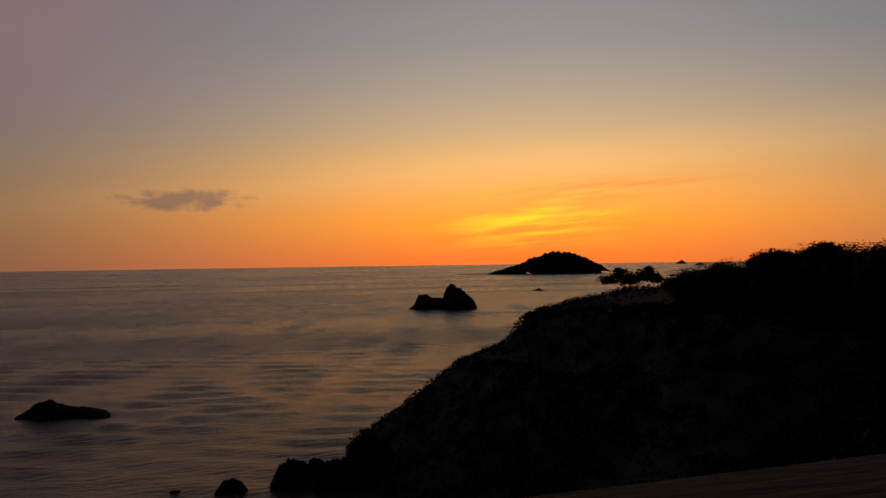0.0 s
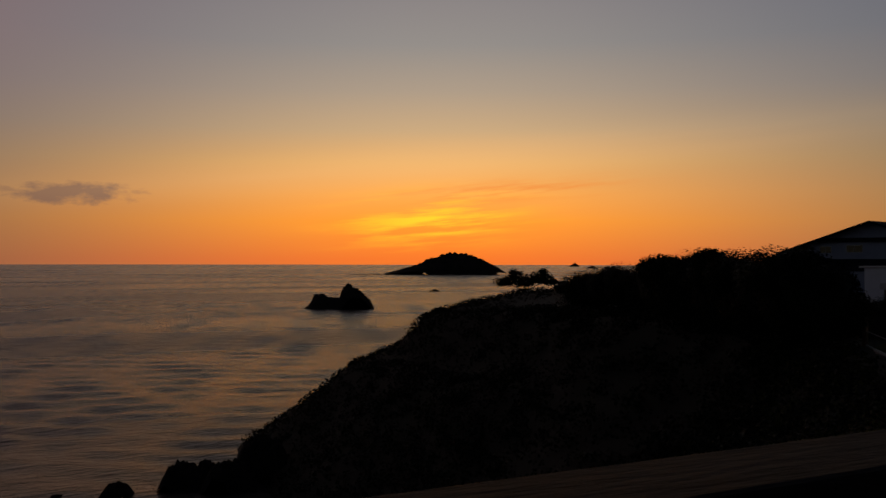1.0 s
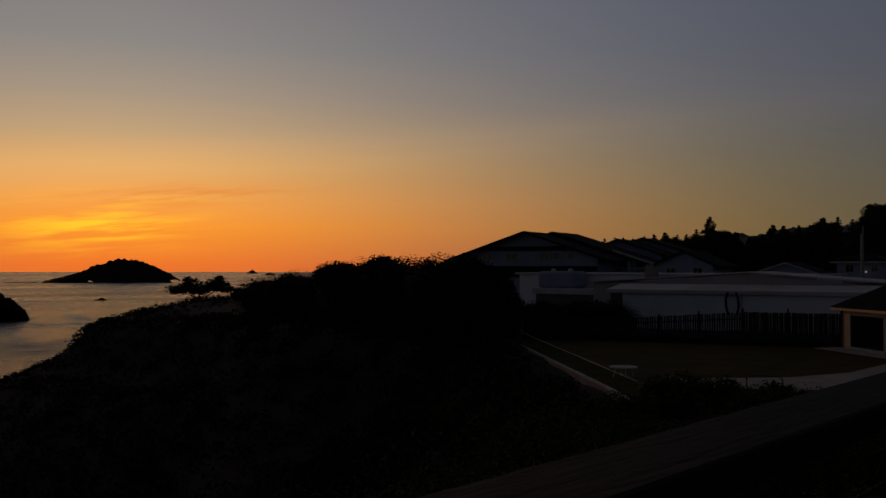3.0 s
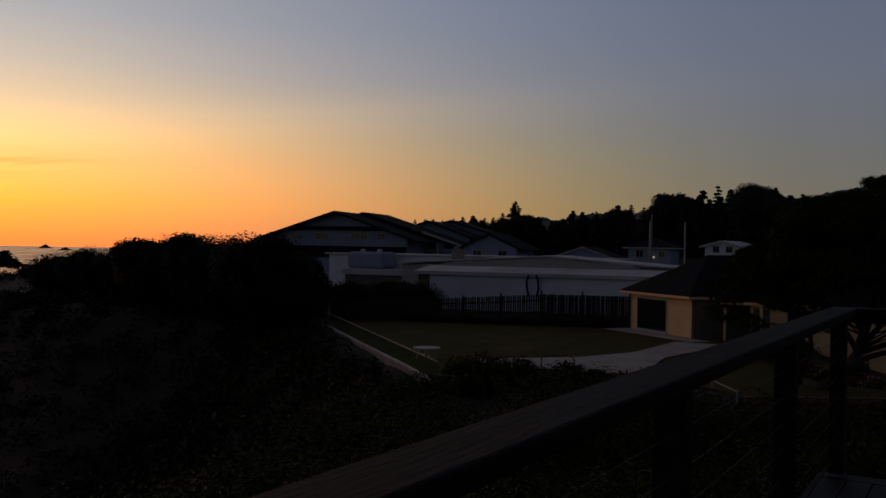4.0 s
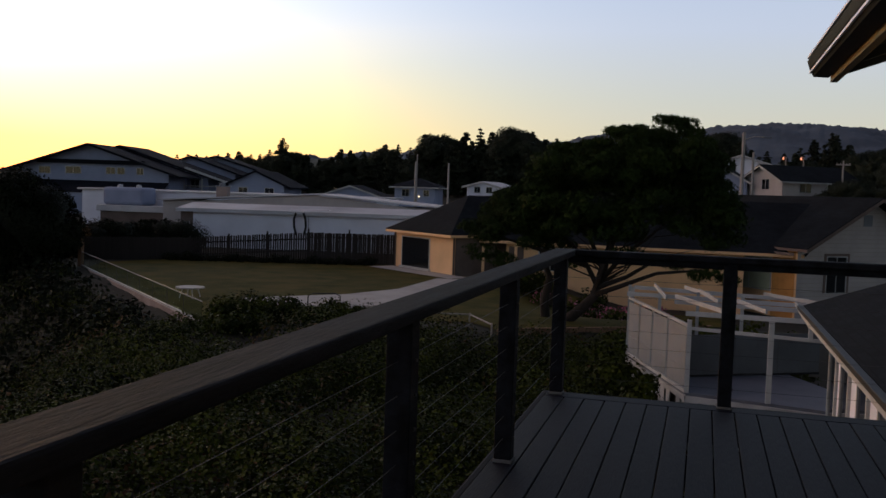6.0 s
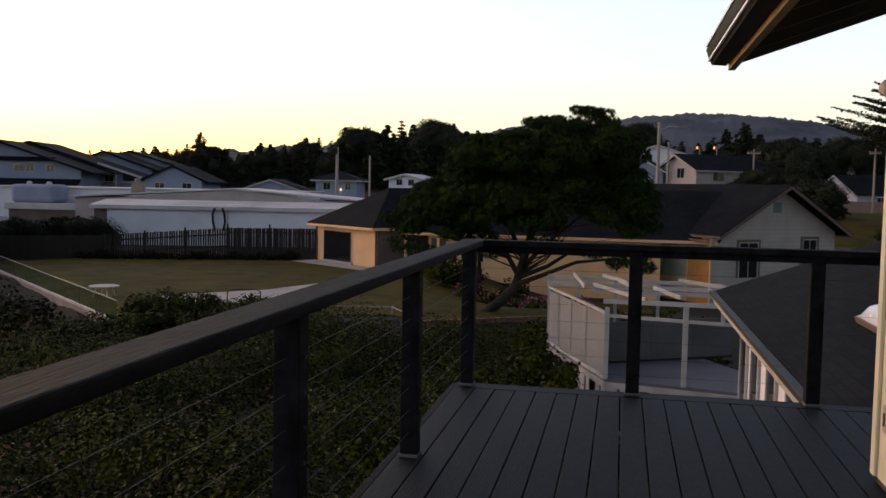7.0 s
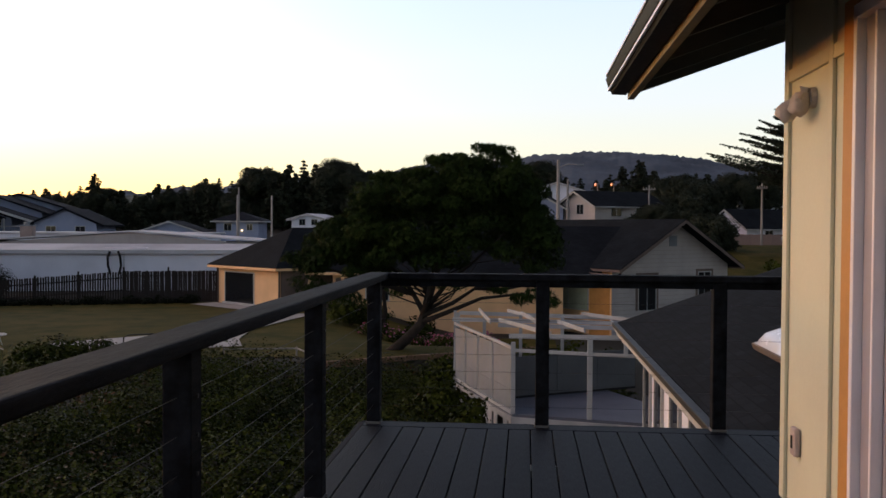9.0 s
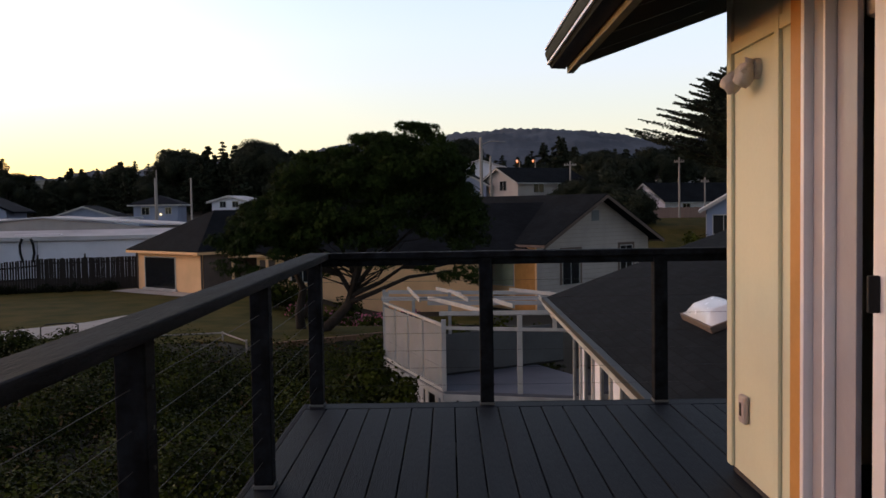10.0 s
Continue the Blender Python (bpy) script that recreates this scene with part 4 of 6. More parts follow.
    part("lower_roof", Geo().plate([(rx, 5.3, low(rx)), (9.6, 5.3, low(9.6)), (9.6, far_y, low(9.6)), (rx, far_y, low(rx))], 0.06), SHINGLE, ob, "worn charcoal shingle roof")
    part("lower_wall", Geo().box(2.72, 2.9, 4.9, 18.7, LEVEL - 1.6, low(2.72) - 0.07), WHITE_WALL, ob)
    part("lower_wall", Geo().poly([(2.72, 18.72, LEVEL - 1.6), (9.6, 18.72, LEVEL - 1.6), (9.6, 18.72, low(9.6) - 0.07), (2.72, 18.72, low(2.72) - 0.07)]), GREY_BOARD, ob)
    part("eave_board", Geo().box(rx - 0.025, rx - 0.001, 5.3, far_y, ez - 0.27, ez - 0.1), WHITE_WOOD, ob, "pale eave board")
    part("eave_gutter", Geo().box(rx - 0.12, rx - 0.001, 5.3, far_y, ez - 0.095, ez - 0.005, bevel=0.012), BLACK, ob)
    part("barge_board", Geo().beam((rx, far_y + 0.013, low(rx) - 0.09), (9.6, far_y + 0.013, low(9.6) - 0.09), 0.022, 0.16), WHITE_WOOD, ob)
    for i, y in enumerate((9.2, 10.7, 12.4, 14.3, 16.2, 17.8)):
        win = part("window_frame", Geo().box(2.66, 2.718, y - 0.5, y - 0.42, 0.3, 2.35).box(2.66, 2.718, y + 0.42, y + 0.5, 0.3, 2.35).box(2.66, 2.718, y - 0.42, y + 0.42, 2.27, 2.35).box(2.66, 2.718, y - 0.42, y + 0.42, 0.3, 0.38), WHITE_WOOD, ob)
        part("pane", Geo().box(2.69, 2.714, y - 0.42, y + 0.42, 0.38, 2.27), WINDOW, win)
    m = pose(3.32, 10.15, low(3.32), 0, -19.8, 0)
    sky = part("skylight", Geo().box(0, 0.62, 0, 1.5, 0.0, 0.09, bevel=0.01), BROWN_WALL, ob, "roof skylight with a pale dome", m=m)
    dome = Geo()
    nx, ny = 8, 12
    for j in range(ny + 1):
        for i in range(nx + 1):
            u, v = i / nx, j / ny
            dome.v.append((0.03 + 0.56 * u, 0.04 + 1.42 * v, 0.091 + 0.13 * min(1.0, 4.5 * min(u, 1 - u)) ** 0.7 * min(1.0, 5.5 * min(v, 1 - v)) ** 0.7))
    for j in range(ny):
        for i in range(nx):
            a = j * (nx + 1) + i
            dome.f.append((a, a + 1, a + nx + 2, a + nx + 1))
    part("dome", dome, SKYDOME, sky, "whitish skylight dome", smooth=True)


beach_house()


def wall_lamp():
    ob = thing("wall_lamp", "twin spot wall lamp wrapped in whitish bags", "wall lamp", pose(WALL_X - 0.001, 2.80, 5.335) @ Matrix.Diagonal((0.8, 0.8, 0.85, 1)))
    part("back_plate", Geo().tube([(0, 0, 0.02), (-0.03, 0, 0.02)], 0.055, 16), PLASTER, ob)
    part("arm", Geo().tube([(-0.02, 0, 0.03), (-0.07, 0.03, 0.02), (-0.09, 0.06, 0.0)], 0.016, 8), PLASTER, ob)
    part("arm", Geo().tube([(-0.02, 0, 0.03), (-0.08, -0.03, 0.03), (-0.1, -0.05, 0.0)], 0.016, 8), PLASTER, ob)
    for (cx, cy, cz), (tx, ty, tz), k in (((-0.05, -0.01, 0.07), (-0.35, 0.15, -1.0), 1), ((-0.07, 0.05, 0.02), (-0.6, 0.55, -0.7), 2)):
        g = Geo()
        d = Vector((tx, ty, tz)).normalized()
        base = Vector((cx, cy, cz))
        radii = [0.034, 0.02, 0.036, 0.046, 0.05, 0.052, 0.05, 0.03]
        g.tube([base + d * 0.021 * i for i in range(8)], radii, 18)
        g.v = [(x + 0.006 * math.sin(130 * y + 90 * z + k), y + 0.007 * math.sin(120 * z + 95 * x), z + 0.006 * math.sin(115 * x + 60 * y + k)) for x, y, z in g.v]
        part("shade", g, PLASTER, ob, smooth=True)



wall_lamp()
outlet = thing("outdoor_outlet", "weathered plastic outlet cover on the siding", "outlet", pose(WALL_X - 0.001, 2.965, 3.785))
part("cover", Geo().box(-0.03, 0, -0.042, 0.042, -0.067, 0.067, bevel=0.012), PLATE, outlet)
part("slot", Geo().box(-0.034, -0.0305, -0.012, 0.012, -0.03, 0.03, bevel=0.001), BLACK, outlet)
blind = thing("roller_blind", "tan rolled-up blind above the door opening", "blind", pose(1.53, 1.02, 5.435))
part("roll", Geo().box(-0.05, 0.05, 0.0, 0.86, -0.05, 0.06, bevel=0.02), BLIND, blind)
cord = Geo()
for i in range(3):
    cord.tube([(0.012 * math.sin(k * 0.9 + i * 2.1) * (0.5 + k * 0.1), 0.72 + 0.012 * math.cos(k * 0.9 + i * 2.1), -0.05 - 0.045 * k) for k in range(9)], [0.006] * 6 + [0.011, 0.013, 0.006], 6)
part("cord", cord, CORD, blind, "knotted hanging blind cord")


# ---- pergola yard below the deck ----
def pergola():
    fz = -0.2
    ob = thing("pergola", "weathered white timber pergola with grey screen panels", "pergola", pose(0, 0, fz))
    a, b, c = Vector((-0.14, 23.15, 0)), Vector((-2.1, 28.5, 0)), Vector((3.3, 22.3, 0))
    d = c + (b - a)
    up = Vector((0, 0, 1))
    side, front = (b - a).normalized(), (c - a).normalized()
    part("floor", Geo().slab([tuple(p.xy) for p in (a, c, c + Vector((1.6, 0.2, 0)), d + Vector((0.9, 0.4, 0)), b)], -0.08, 0.0), PATIO, ob, "blue-grey painted patio floor")
    # skirting of uneven pale boards below the floor
    rng = random.Random(4)
    for start, end, n in ((a, b, 13), (a, c, 9)):
        for i in range(n):
            if (i * 5) % 7 == 3:
                continue
            p, q = start.lerp(end, i / n), start.lerp(end, (i + rng.uniform(0.62, 0.9)) / n)
            low = -1.5 + rng.uniform(0, 0.25)
            part("skirt_board", Geo().beam(p + up * (low - 0.24) / 2, q + up * (low - 0.24) / 2, 0.03, -0.24 - low), WHITE_WOOD, ob)
        part("floor_beam", Geo().beam(start - up * 0.16, end - up * 0.16, 0.1, 0.15), WHITE_WOOD, ob)
    # Added black sheet that stands for shade in the gaps between skirting boards.
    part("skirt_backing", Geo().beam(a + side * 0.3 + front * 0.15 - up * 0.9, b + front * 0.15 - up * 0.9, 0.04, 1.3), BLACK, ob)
    # the screened side: four bays between slim posts
    bays = (0.0, 0.3, 0.55, 0.78, 1.0)
    for k0, k1 in zip(bays, bays[1:]):
        s, e = a.lerp(b, k0 + 0.008), a.lerp(b, k1 - 0.008)
        panel = part("screen_panel", Geo().beam(s + up * 0.9, e + up * 0.9, 0.02, 1.62), PANEL, ob)
        part("batten", Geo().beam(s + up * 0.62 - front * 0.02, e + up * 0.62 - front * 0.02, 0.012, 0.02), PANEL, panel)
    for i, k in enumerate(bays):
        w = (0.06, 0.035, 0.035, 0.035, 0.045)[i]
        part("post", Geo().box(-w, w, -w, w, 0.0, (1.92, 1.76, 1.76, 1.78, 2.26)[i]), WHITE_WOOD, ob, m=Matrix.Translation(a.lerp(b, k)))
    part("top_rail", Geo().beam(a + up * 1.76, b + up * 1.84, 0.08, 0.07), WHITE_WOOD, ob)
    part("bottom_rail", Geo().beam(a + up * 0.02, b + up * 0.05, 0.09, 0.08), WHITE_WOOD, ob)
    # cross screen, dark grey, with a dark gap over it
    s, e = Vector((-0.1, 25.4, 0)), Vector((3.6, 27.6, 0))
    for i in range(3):
        part("screen_panel", Geo().beam(s.lerp(e, i / 3) + up * 0.64, s.lerp(e, (i + 0.99) / 3) + up * 0.64, 0.03, 1.14), PANEL_DARK, ob, "dark grey cross screen")
    part("screen_sill", Geo().beam(s + up * 0.03, e + up * 0.03, 0.05, 0.06), BLACK, ob)
    # open front: tall post, short post under the upper frame, low beam
    for k, top in ((0.58, 2.1), (1.0, 2.05)):
        part("post", Geo().box(-0.065, 0.065, -0.06, 0.06, 0.0, top), WHITE_WOOD, ob, m=Matrix.Translation(a.lerp(c, k)))
    part("post", Geo().box(-0.05, 0.05, -0.05, 0.05, 1.7, 2.12), WHITE_WOOD, ob, m=Matrix.Translation(a.lerp(c, 0.84)))
    part("front_beam", Geo().beam(a + up * 1.7, c + up * 1.7, 0.06, 0.085), WHITE_WOOD, ob)
    for k in (0.03, 0.28, 0.62, 1.0):
        part("post", Geo().box(-0.05, 0.05, -0.05, 0.05, 0.0, 2.2), WHITE_WOOD, ob, m=Matrix.Translation(b.lerp(d, k)))
    # upper frame: long beams across at four depths
    for (x0, y0, x1, y1, z0, z1) in ((-0.25, 23.1, 2.75, 22.75, 2.09, 2.12), (-0.62, 25.9, 3.1, 25.3, 2.08, 2.1), (-2.1, 27.4, 3.2, 26.6, 2.08, 2.11), (-2.0, 29.0, 3.3, 28.3, 2.14, 2.1)):
        part("beam", Geo().beam((x0, y0, z0), (x1, y1, z1), 0.05, 0.12), WHITE_WOOD, ob)
    # short rafters laid askew over them
    for (x0, y0, x1, y1, z0, z1) in ((-0.6, 26.3, 0.85, 23.2, 2.2, 2.15), (-1.35, 29.2, -0.85, 25.8, 2.24, 2.18), (0.05, 28.6, 0.6, 25.6, 2.2, 2.18), (1.15, 26.2, 1.8, 24.0, 2.18, 2.16),
                                     (2.0, 28.6, 3.5, 27.2, 2.2, 2.14), (2.72, 26.2, 2.78, 22.6, 2.2, 1.95), (-0.4, 29.2, 0.4, 27.2, 2.22, 2.2)):
        part("rafter", Geo().beam((x0, y0, z0), (x1, y1, z1), 0.05, 0.11), WHITE_WOOD, ob)



pergola()
for i, (hx, hy, top, r) in enumerate([(-1.3, 23.6, 0.3, 0.7), (-2.3, 26.5, 0.35, 0.9), (-2.7, 29.3, 0.5, 1.0), (-0.7, 21.9, -0.6, 0.7)]):
    shrub(hx, hy, top, r, 300 + i, 700, 0.1, IVY, "green creeper growing against the pergola", "creepers", "creeper")
for i, (hx, hy, top, r) in enumerate([(0.2, 29.0, 1.4, 0.8), (1.6, 29.4, 1.5, 0.8), (3.0, 28.8, 1.2, 0.7)]):
    shrub(hx, hy, top, r, 310 + i, 500, 0.1, IVY, "leafy bush behind the pergola screen", "yard bushes", "yard_bush")


# ---- houses ----
def window(parent, m, w, h, frame_mat=None, bars=1, pane=None):
    """A window in the xz plane of m, facing -y: frame, sash bars and pane."""
    t = 0.07
    g = Geo().box(-w / 2, -w / 2 + t, -0.05, 0, -h / 2, h / 2).box(w / 2 - t, w / 2, -0.05, 0, -h / 2, h / 2)
    g.box(-w / 2 + t, w / 2 - t, -0.05, 0, h / 2 - t, h / 2).box(-w / 2 - 0.04, w / 2 + 0.04, -0.08, 0, -h / 2 - t * 0.6, -h / 2 + 0.001)
    for i in range(bars):
        x = -w / 2 + w * (i + 1) / (bars + 1)
        g.box(x - 0.02, x + 0.02, -0.04, 0, -h / 2, h / 2 - t)
    ob = part("window_frame", g, frame_mat or WHITE_WOOD, parent, m=m)
    part("pane", Geo().box(-w / 2 + t, w / 2 - t, -0.022, -0.012, -h / 2, h / 2 - t), pane or WINDOW, ob)
    return ob


def face(kind, w, d, u, z):
    return {"f": pose(u, 0, z), "b": pose(u, d, z, 0, 0, 180), "l": pose(-w / 2, u, z, 0, 0, -90), "r": pose(w / 2, u, z, 0, 0, 90)}[kind]


def gable_block(parent, m, w, d, z0, zw, zr, over=0.5, wall=None, roof=None, wins=(), trim=None, laps=0.0, end=0.5):
    """A block with its gable at y = 0; the ridge runs along y."""
    g = Geo()
    h = w / 2
    g.poly([(-h, 0, z0), (h, 0, z0), (h, 0, zw), (0, 0, zr), (-h, 0, zw)]).poly([(h, d, z0), (-h, d, z0), (-h, d, zw), (0, d, zr), (h, d, zw)])
    g.poly([(-h, d, z0), (-h, 0, z0), (-h, 0, zw), (-h, d, zw)]).poly([(h, 0, z0), (h, d, z0), (h, d, zw), (h, 0, zw)]).poly([(-h, 0, z0), (-h, d, z0), (h, d, z0), (h, 0, z0)])
    part("wall", g, wall, parent, m=m)
    s = (zr - zw) / h
    for k in (-1, 1):
        e = k * (h + over)
        ze = zw - s * over
        part("roof", Geo().plate([(0, -end, zr + 0.1), (e, -end, ze + 0.1), (e, d + end, ze + 0.1), (0, d + end, zr + 0.1)], 0.09), roof, parent, m=m)
        part("fascia", Geo().beam((e + k * 0.012, -end, ze - 0.02), (e + k * 0.012, d + end, ze - 0.02), 0.022, 0.16), trim or wall, parent, m=m)
        part("barge_board", Geo().beam((0, -end - 0.013, zr - 0.07), (e, -end - 0.013, ze - 0.07), 0.022, 0.2), trim or wall, parent, m=m)
    if laps:
        lap = Geo()
        z = z0 + laps
        while z < zr - 0.2:
            x = h if z < zw else h * (zr - z) / (zr - zw)
            lap.box(-x + 0.02, x - 0.02, -0.011, -0.001, z - 0.011, z + 0.011)
            z += laps
        # Laps get a darker material: the shadow line below each is in the colour.
        tagged(part("clapboarding", lap, POLE, parent, m=m), kind="stuff")
    for kind, u, z, ww, wh in wins:
        window(parent, m @ face(kind, w, d, u, z), ww, wh)


def hip_block(parent, m, w, d, z0, zw, zr, over=0.5, wall=None, roof=None, wins=(), trim=None):
    h = w / 2
    part("wall", Geo().box(-h, h, 0, d, z0, zw), wall, parent, m=m)
    e, y0, y1 = h + over, -over, d + over
    run = min(e, (y1 - y0) / 2)
    if w <= d:
        a, b = Vector((0, y0 + run, zr)), Vector((0, y1 - run, zr))
    else:
        a, b = Vector((-e + run, d / 2, zr)), Vector((e - run, d / 2, zr))
    c = [Vector((-e, y0, zw)), Vector((e, y0, zw)), Vector((e, y1, zw)), Vector((-e, y1, zw))]
    planes = ([c[0], c[1], a], [c[1], c[2], b, a], [c[2], c[3], b], [c[3], c[0], a, b]) if w <= d else ([c[0], c[1], b, a], [c[1], c[2], b], [c[2], c[3], a, b], [c[3], c[0], a])
    for pl in planes:
        part("roof", Geo().plate(pl, 0.08), roof, parent, m=m)
    for i in range(4):
        part("fascia", Geo().beam(c[i] + Vector((0, 0, -0.14)), c[(i + 1) % 4] + Vector((0, 0, -0.14)), 0.05, 0.17), trim or wall, parent, m=m)
    part("soffit", Geo().box(-e + 0.04, e - 0.04, y0 + 0.04, y1 - 0.04, zw - 0.1, zw - 0.085), trim or wall, parent, m=m)
    for kind, u, z, ww, wh in wins:
        window(parent, m @ face(kind, w, d, u, z), ww, wh)


def neighbour():
    ob = thing("neighbour_house", "tan single-storey house with a dark shingle roof", "house", pose(0, 0, 0))
    # east end with its gable towards the street
    gm = pose(5.6, 57.0, 0, 0, 0, 39) @ pose(5.5, 0, 0)
    gable_block(ob, gm, 11.0, 13.0, -2.6, 2.35, 5.3, 0.4, GREY_BOARD, SHINGLE, [("f", -2.4, 0.62, 1.7, 2.25), ("f", 3.1, 0.77, 1.35, 2.25)], BROWN_WALL, 0.27, 1.1)
    for u, z, w, h in ((-2.4, 0.62, 1.7, 2.25), (3.1, 0.77, 1.35, 2.25)):
        part("window_trim", Geo().box(u - w / 2 - 0.16, u - w / 2, -0.06, -0.001, z - h / 2, z + h / 2 + 0.16).box(u + w / 2, u + w / 2 + 0.16, -0.06, -0.001, z - h / 2, z + h / 2 + 0.16)
             .box(u - w / 2, u + w / 2, -0.06, -0.001, z + h / 2, z + h / 2 + 0.16), BROWN_WALL, ob, "dark window trim", m=gm)
    part("vent", Geo().box(-0.35, 0.35, -0.04, 0, 3.6, 4.3), PANEL, ob, "grey gable vent", m=gm)
    # tan cladding and slider on its long side
    side = gm @ pose(-5.5, 0, 0, 0, 0, -90)
    part("wall", Geo().box(-13.0, 0.0, -0.06, -0.002, -2.6, 2.3), TAN, ob, m=side)
    part("wall_panel", Geo().box(-1.95, -0.12, -0.09, -0.062, -2.5, 2.2), ORANGE, ob, "ochre wall panel", m=side)
    window(ob, side @ pose(-4.0, -0.062, 0.6), 3.9, 2.25, None, 1, CURTAIN_SKY)
    part("eave_trim", Geo().box(-13.0, 0.4, -0.75, -0.7, 1.78, 1.95), BROWN_WALL, ob, m=side)
    # middle block behind the pine
    a, b = Vector((-12.5, 58.5, 0)), Vector((2.6, 58.0, 0))
    ang = math.degrees(math.atan2(b.y - a.y, b.x - a.x))
    mid = pose(a.x, a.y, 0, 0, 0, ang)
    length = (b - a).length
    part("wall", Geo().box(0, length, 0, 0.2, -2.6, 1.95), TAN, ob, m=mid)
    part("wall", Geo().box(0, length + 1.5, 8.8, 9.0, -2.6, 1.95), TAN, ob, m=mid)
    lap = Geo()
    for i in range(22):
        lap.box(0.02, length - 0.02, -0.016, -0.001, -2.4 + i * 0.2, -2.38 + i * 0.2)
    tagged(part("clapboarding", lap, TAN, ob, m=mid), kind="stuff")
    part("roof", Geo().plate([(-3, -0.7, 1.8), (length + 3.5, -0.7, 1.8), (length + 6.5, 5, 4.9), (-2, 5, 4.9)], 0.09), SHINGLE, ob, m=mid)
    part("roof", Geo().plate([(-3, 10.2, 1.8), (length + 1.5, 10.2, 1.8), (length + 6.5, 5, 4.9), (-2, 5, 4.9)], 0.09), SHINGLE, ob, m=mid)
    part("fascia", Geo().box(-3, length + 3.4, -0.74, -0.702, 1.62, 1.8), TAN, ob, m=mid)
    window(ob, mid @ pose(3.0, 0, 0.7), 1.6, 1.5)
    # porch posts and the shaded entry
    for x in (0.1, 2.3):
        part("porch_post", Geo().box(-0.08, 0.08, -0.08, 0.08, LEVEL - 0.6, 1.7), TAN, ob, m=mid @ pose(x - 1.4, -1.0, 0))
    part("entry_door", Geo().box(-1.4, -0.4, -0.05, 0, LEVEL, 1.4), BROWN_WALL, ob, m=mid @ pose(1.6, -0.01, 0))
    # west wing with its big window
    a, b = Vector((-21.15, 61.1, 0)), Vector((-15.6, 56.3, 0))
    ang = math.degrees(math.atan2(b.y - a.y, b.x - a.x))
    wing = pose(*((a + b) / 2), 0, 0, ang)
    hip_block(ob, wing, (b - a).length, 10.5, LEVEL - 1.2, 2.15, 4.7, 0.55, TAN, SHINGLE, (), TAN)
    big = window(ob, wing @ pose(-0.93, 0, 0.66), 3.7, 2.1, None, 0)
    part("sill", Geo().box(-1.98, 1.98, -0.16, -0.001, -1.2, -1.06, bevel=0.01), WHITE_WOOD, big)
    for u in (1.7, 4.3):
        window(ob, wing @ face("r", (b - a).length, 10.5, u, 0.45), 2.2, 2.6, BROWN_WALL, 1)
    # Added dark sheet over the tan wall, in place of the recess's shade.
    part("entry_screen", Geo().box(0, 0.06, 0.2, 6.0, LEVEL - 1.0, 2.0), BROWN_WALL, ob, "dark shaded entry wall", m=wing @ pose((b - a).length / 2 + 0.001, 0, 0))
    part("plinth", Geo().box(-3.75, 3.75, -0.06, -0.001, LEVEL - 1.2, LEVEL + 0.12), PINK_WALL, ob, m=wing)
    part("downpipe", Geo().tube([(-3.6, -0.06, LEVEL), (-3.6, -0.06, 2.0)], 0.045, 8), BROWN_WALL, ob, m=wing)
    part("downpipe", Geo().tube([(3.72, 0.06, LEVEL), (3.72, 0.06, 2.0)], 0.05, 8), BROWN_WALL, ob, m=wing)


neighbour()

for i, (fx, fy, r) in enumerate([(-7.9, 47.5, 0.8), (-6.7, 47.2, 0.7), (-5.2, 47.6, 0.9), (-3.9, 45.5, 0.9), (-2.9, 44.8, 1.0), (-1.9, 44.4, 0.9)]):
    ob = shrub(fx, fy, gz(fx, fy) + 0.85, r, 400 + i, 320, 0.12, IVY, "low bush covered with pink blossom", "flower bushes", "flower_bush")
    c, n = lobes_points([((0, 0, 0.55), (r, r, 0.45))], 300, 500 + i, 0.9)
    c = c[c[:, 2] > 0.35]
    part("blossom", leaf_mesh("blossom", PETAL, c, np.tile((0, -0.3, 1.0), (len(c), 1)), 0.10, i, 1.1), None, ob, "pink blossom")
for i, (fx, fy, top, r) in enumerate([(-9.6, 49.5, 0.9, 1.2), (-8.4, 50.8, 0.6, 1.0), (-5.6, 50.2, -0.2, 0.9), (-10.5, 52.0, 0.4, 0.8)]):
    shrub(fx, fy, top, r, 420 + i, 420, 0.14, IVY, "dark garden bush before the house wall", "garden bushes", "garden_bush")


